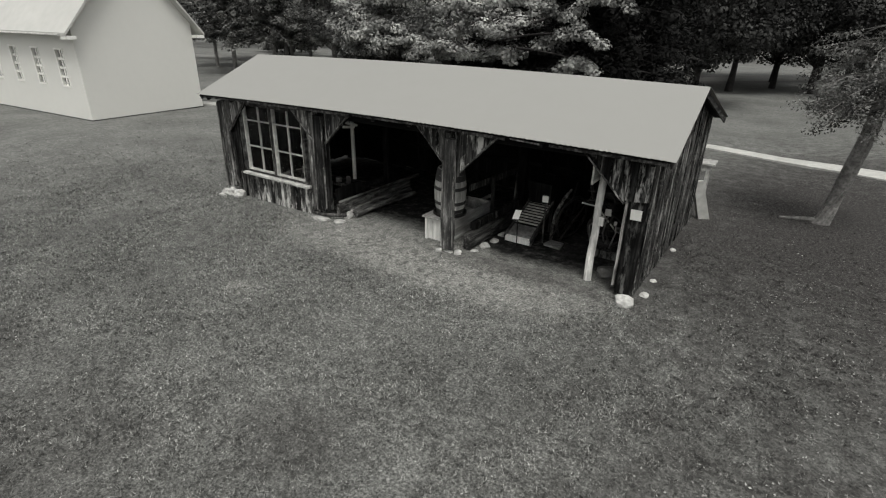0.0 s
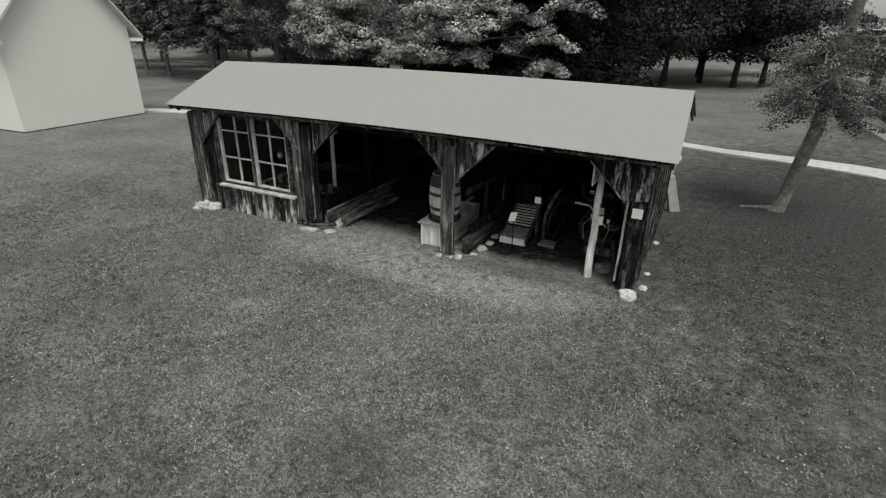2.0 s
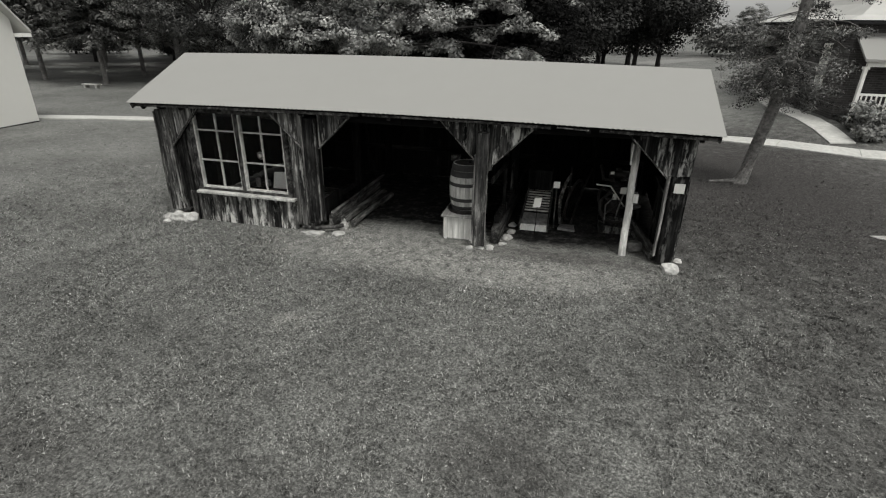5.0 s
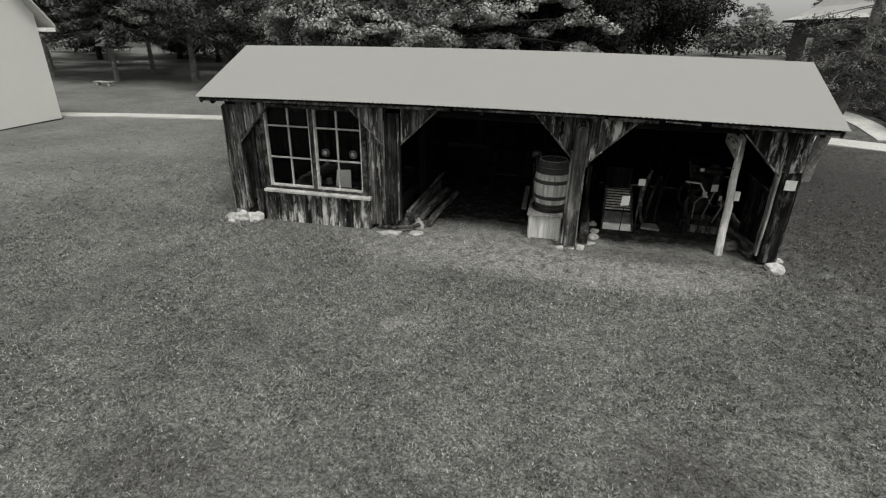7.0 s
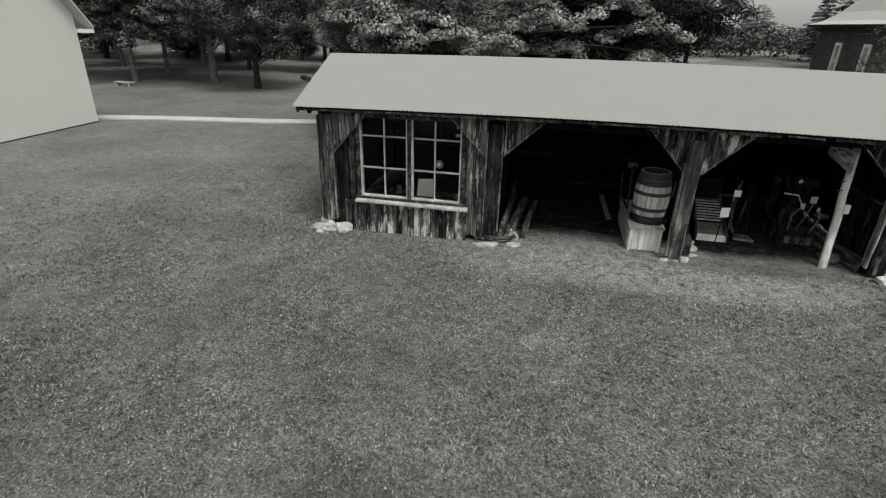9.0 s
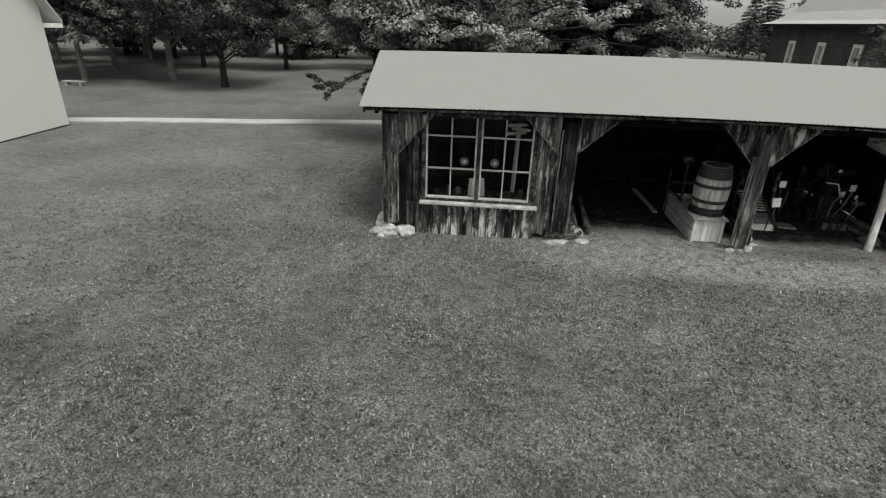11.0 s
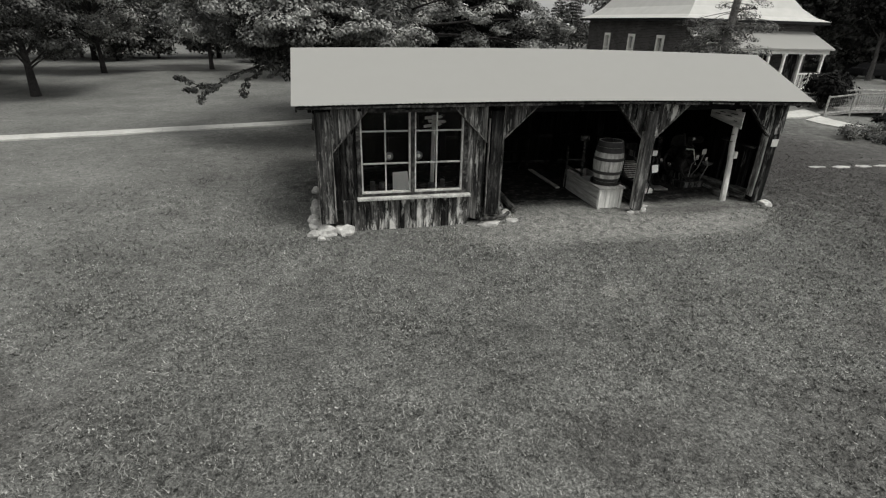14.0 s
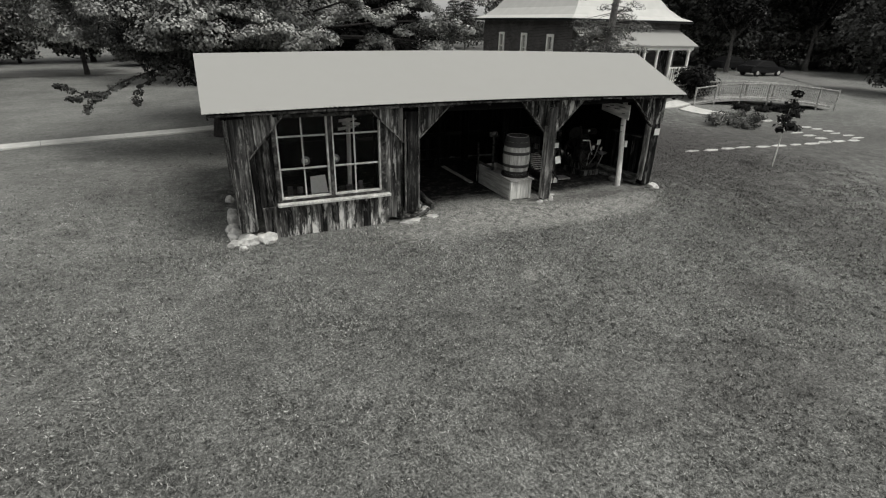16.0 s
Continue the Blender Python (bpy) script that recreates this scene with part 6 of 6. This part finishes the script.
# parked cars by the drive
def car(x, y, turn, label, mat):
    ob = thing("car", (0, 0, 0), label, "car", "parked cars")
    prof = [(-2.1, 0.32), (2.1, 0.32), (2.15, 0.62), (1.95, 0.82), (1.1, 0.92), (0.45, 1.38), (-0.95, 1.42), (-1.65, 0.98), (-2.1, 0.92), (-2.18, 0.6)]
    bm = bmesh.new()
    v, f = prism(prof, "y", -0.85, 0.85)
    vs = [bm.verts.new((p[0], p[1] * (0.82 if p[2] > 1.2 else 1.0), p[2])) for p in v]
    for q in f:
        bm.faces.new([vs[i] for i in q])
    bmesh.ops.recalc_face_normals(bm, faces=bm.faces)
    bmesh.ops.bevel(bm, geom=bm.edges[:], offset=0.06, segments=2, affect="EDGES")
    body = part("body", bm, mat, ob)
    for s in (-1, 1):
        part("side_window", prism([(0.98, 0.95), (0.42, 1.32), (-0.9, 1.35), (-1.45, 0.98)], "y", s * 0.80, s * 0.845), M_DARK, body, "dark side window")
    # Matt pale face painted in place of the glass's sky reflection.
    part("windscreen", ([(1.08, -0.66, 0.96), (1.08, 0.66, 0.96), (0.5, 0.6, 1.38), (0.5, -0.6, 1.38)], [(0, 1, 2, 3)]), M_CONC, body, "windscreen painted pale as a sky reflection")
    for wx in (-1.3, 1.35):
        for s in (-1, 1):
            wh = part("wheel", tube([(wx, s * 0.68, 0.32), (wx, s * 0.88, 0.32)], [0.32, 0.32], 18), M_TYRE, ob)
            part("rim", tube([(wx, s * 0.86, 0.32), (wx, s * 0.895, 0.32)], [0.19, 0.17], 14), M_CONC, wh)
    for s in (-0.6, 0.6):
        part("headlight", box(2.05, 2.14, s - 0.15, s + 0.15, 0.62, 0.74), M_PAPER, ob)
    ob.matrix_basis = pose(x, y, ground_z(x, y), 0, 0, turn) @ Matrix.Diagonal((0.88, 0.88, 0.88, 1))


car(45.6, 27.1, -5, "dark parked car under the trees", M_BODY)
car(43.2, 22.2, -5, "dark parked car on the drive", M_BODY)
bench_o = thing("lawn_bench", (-18.9, 16.0, 0), "low pale bench on the far lawn", "bench")
part("seat", box(-19.5, -18.4, 15.85, 16.15, 0.17, 0.22), M_CONC, bench_o)
for x in (-19.35, -18.6):
    part("leg", box(x - 0.06, x + 0.06, 15.88, 16.12, 0, 0.17), M_CONC, bench_o)

# ---------------------------------------------------------------- grass
def blades(n, x0, x1, y0, y1, h0, h1, w, clear):
    x, y = nrng.uniform(x0, x1, n), nrng.uniform(y0, y1, n)
    keep = clear(x, y)
    x, y = x[keep], y[keep]
    m = len(x)
    z = np.array([ground_z(a, b) for a, b in zip(x, y)])
    a = nrng.uniform(0, 2 * math.pi, m)
    h = nrng.uniform(h0, h1, m)
    lean_ = nrng.uniform(0.5, 2.2, m) * h
    b = a + nrng.normal(0, 0.8, m) + math.pi / 2
    base = np.stack([x, y, z - 0.008], 1)
    side = np.stack([np.cos(a), np.sin(a), np.zeros(m)], 1) * w / 2
    tip = base + np.stack([np.cos(b) * lean_, np.sin(b) * lean_, h], 1)
    return np.stack([base - side, base + side, tip], 1).reshape(-1, 3)


def lawn_clear(x, y):
    under = (x > -0.3) & (x < 9.3) & (y > -0.12) & (y < 4.2)
    thin = ((x - 5.5) / 3.3) ** 2 + ((y + 0.5) / 0.9) ** 2 < 1
    return ~under & (~thin | (nrng.random(len(x)) < 0.16))


def tufts(n, per, x0, x1, y0, y1, h0, h1, w, clear):
    """Blades in little bunches."""
    x, y = nrng.uniform(x0, x1, n), nrng.uniform(y0, y1, n)
    keep = clear(x, y)
    x, y = np.repeat(x[keep], per) + nrng.normal(0, 0.012, keep.sum() * per), np.repeat(y[keep], per) + nrng.normal(0, 0.012, keep.sum() * per)
    m = len(x)
    z = np.array([ground_z(a, b) for a, b in zip(x, y)])
    a = nrng.uniform(0, 2 * math.pi, m)
    h = nrng.uniform(h0, h1, m)
    out = nrng.uniform(0.4, 1.6, m) * h
    base = np.stack([x, y, z - 0.008], 1)
    side = np.stack([-np.sin(a), np.cos(a), np.zeros(m)], 1) * w / 2
    tip = base + np.stack([np.cos(a) * out, np.sin(a) * out, h], 1)
    return np.stack([base - side, base + side, tip], 1).reshape(-1, 3)


def thinning(keep_far):
    """Chance of a blade, falling smoothly with distance from the open front."""
    def chosen(x, y):
        d = np.hypot(x - 4.5, y + 6.0)
        p = np.clip(1.0 - (d - 6.0) / 8.0, keep_far, 1.0)
        return lawn_clear(x, y) & (nrng.random(len(x)) < p)
    return chosen


gb = np.concatenate([blades(700000, -10, 16, -8.6, 7.0, 0.014, 0.04, 0.013, thinning(0.08)), tufts(46000, 8, -10, 16, -8.6, 7.0, 0.022, 0.055, 0.013, thinning(0.05))])
grass = new("grass", cells("grass", gb, 3, M_BLADE))
tagged(grass, "short mown grass blades over the lawn", "grass", kind="stuff")
clover = []
for cx, cy, rx, ry, n in ((-2.7, 2.4, 2.2, 2.4, 6500), (-7.0, 2.0, 3.5, 3.0, 700), (3.0, -3.5, 9.0, 3.0, 6000), (-5.0, -2.5, 5.0, 3.0, 3600), (11.5, -1.0, 2.6, 4.0, 2600)):
    d = nrng.normal(size=(n, 2)) * 0.6
    pts = np.array([cx, cy]) + d * np.array([rx, ry])
    c3 = np.column_stack([pts, np.zeros(n)])
    quad = leaves(c3, [1] * n, [0.001] * n, 0.012, flat=1.0, up=1.2)
    for i in range(n):
        quad[4 * i:4 * i + 4, 2] += ground_z(*pts[i]) + 0.03
    keep = np.repeat(lawn_clear(pts[:, 0], pts[:, 1]), 4)
    clover.append(quad[keep])
clover_ob = new("clover", cells("clover", np.concatenate(clover), 4, M_CLOVER))
tagged(clover_ob, "small pale clover leaves among the grass", "clover", kind="stuff")
lit = leaves([(10.8, 1.5, 0.03), (10.2, -1.5, 0.0), (4.0, -3.0, -0.1), (-2.0, 1.0, 0.0), (-4.5, -2.0, -0.05)], [420, 300, 260, 300, 260], [3.2, 2.6, 4.0, 3.2, 4.0], 0.013, flat=0.0, up=3.0)
for i in range(0, len(lit), 4):
    cx, cy = lit[i:i + 4, 0].mean(), lit[i:i + 4, 1].mean()
    lit[i:i + 4, 2] += ground_z(cx, cy) + 0.035 - lit[i:i + 4, 2].mean()
inside = np.repeat(~((lit[::4, 0] > -0.4) & (lit[::4, 0] < 9.4) & (lit[::4, 1] > -0.2) & (lit[::4, 1] < 4.3)), 4)
litter = new("leaf_litter", cells("leaf_litter", lit[inside], 4, M_LITTER))
tagged(litter, "pale dry leaves and clover heads scattered in the grass", "litter", kind="stuff")
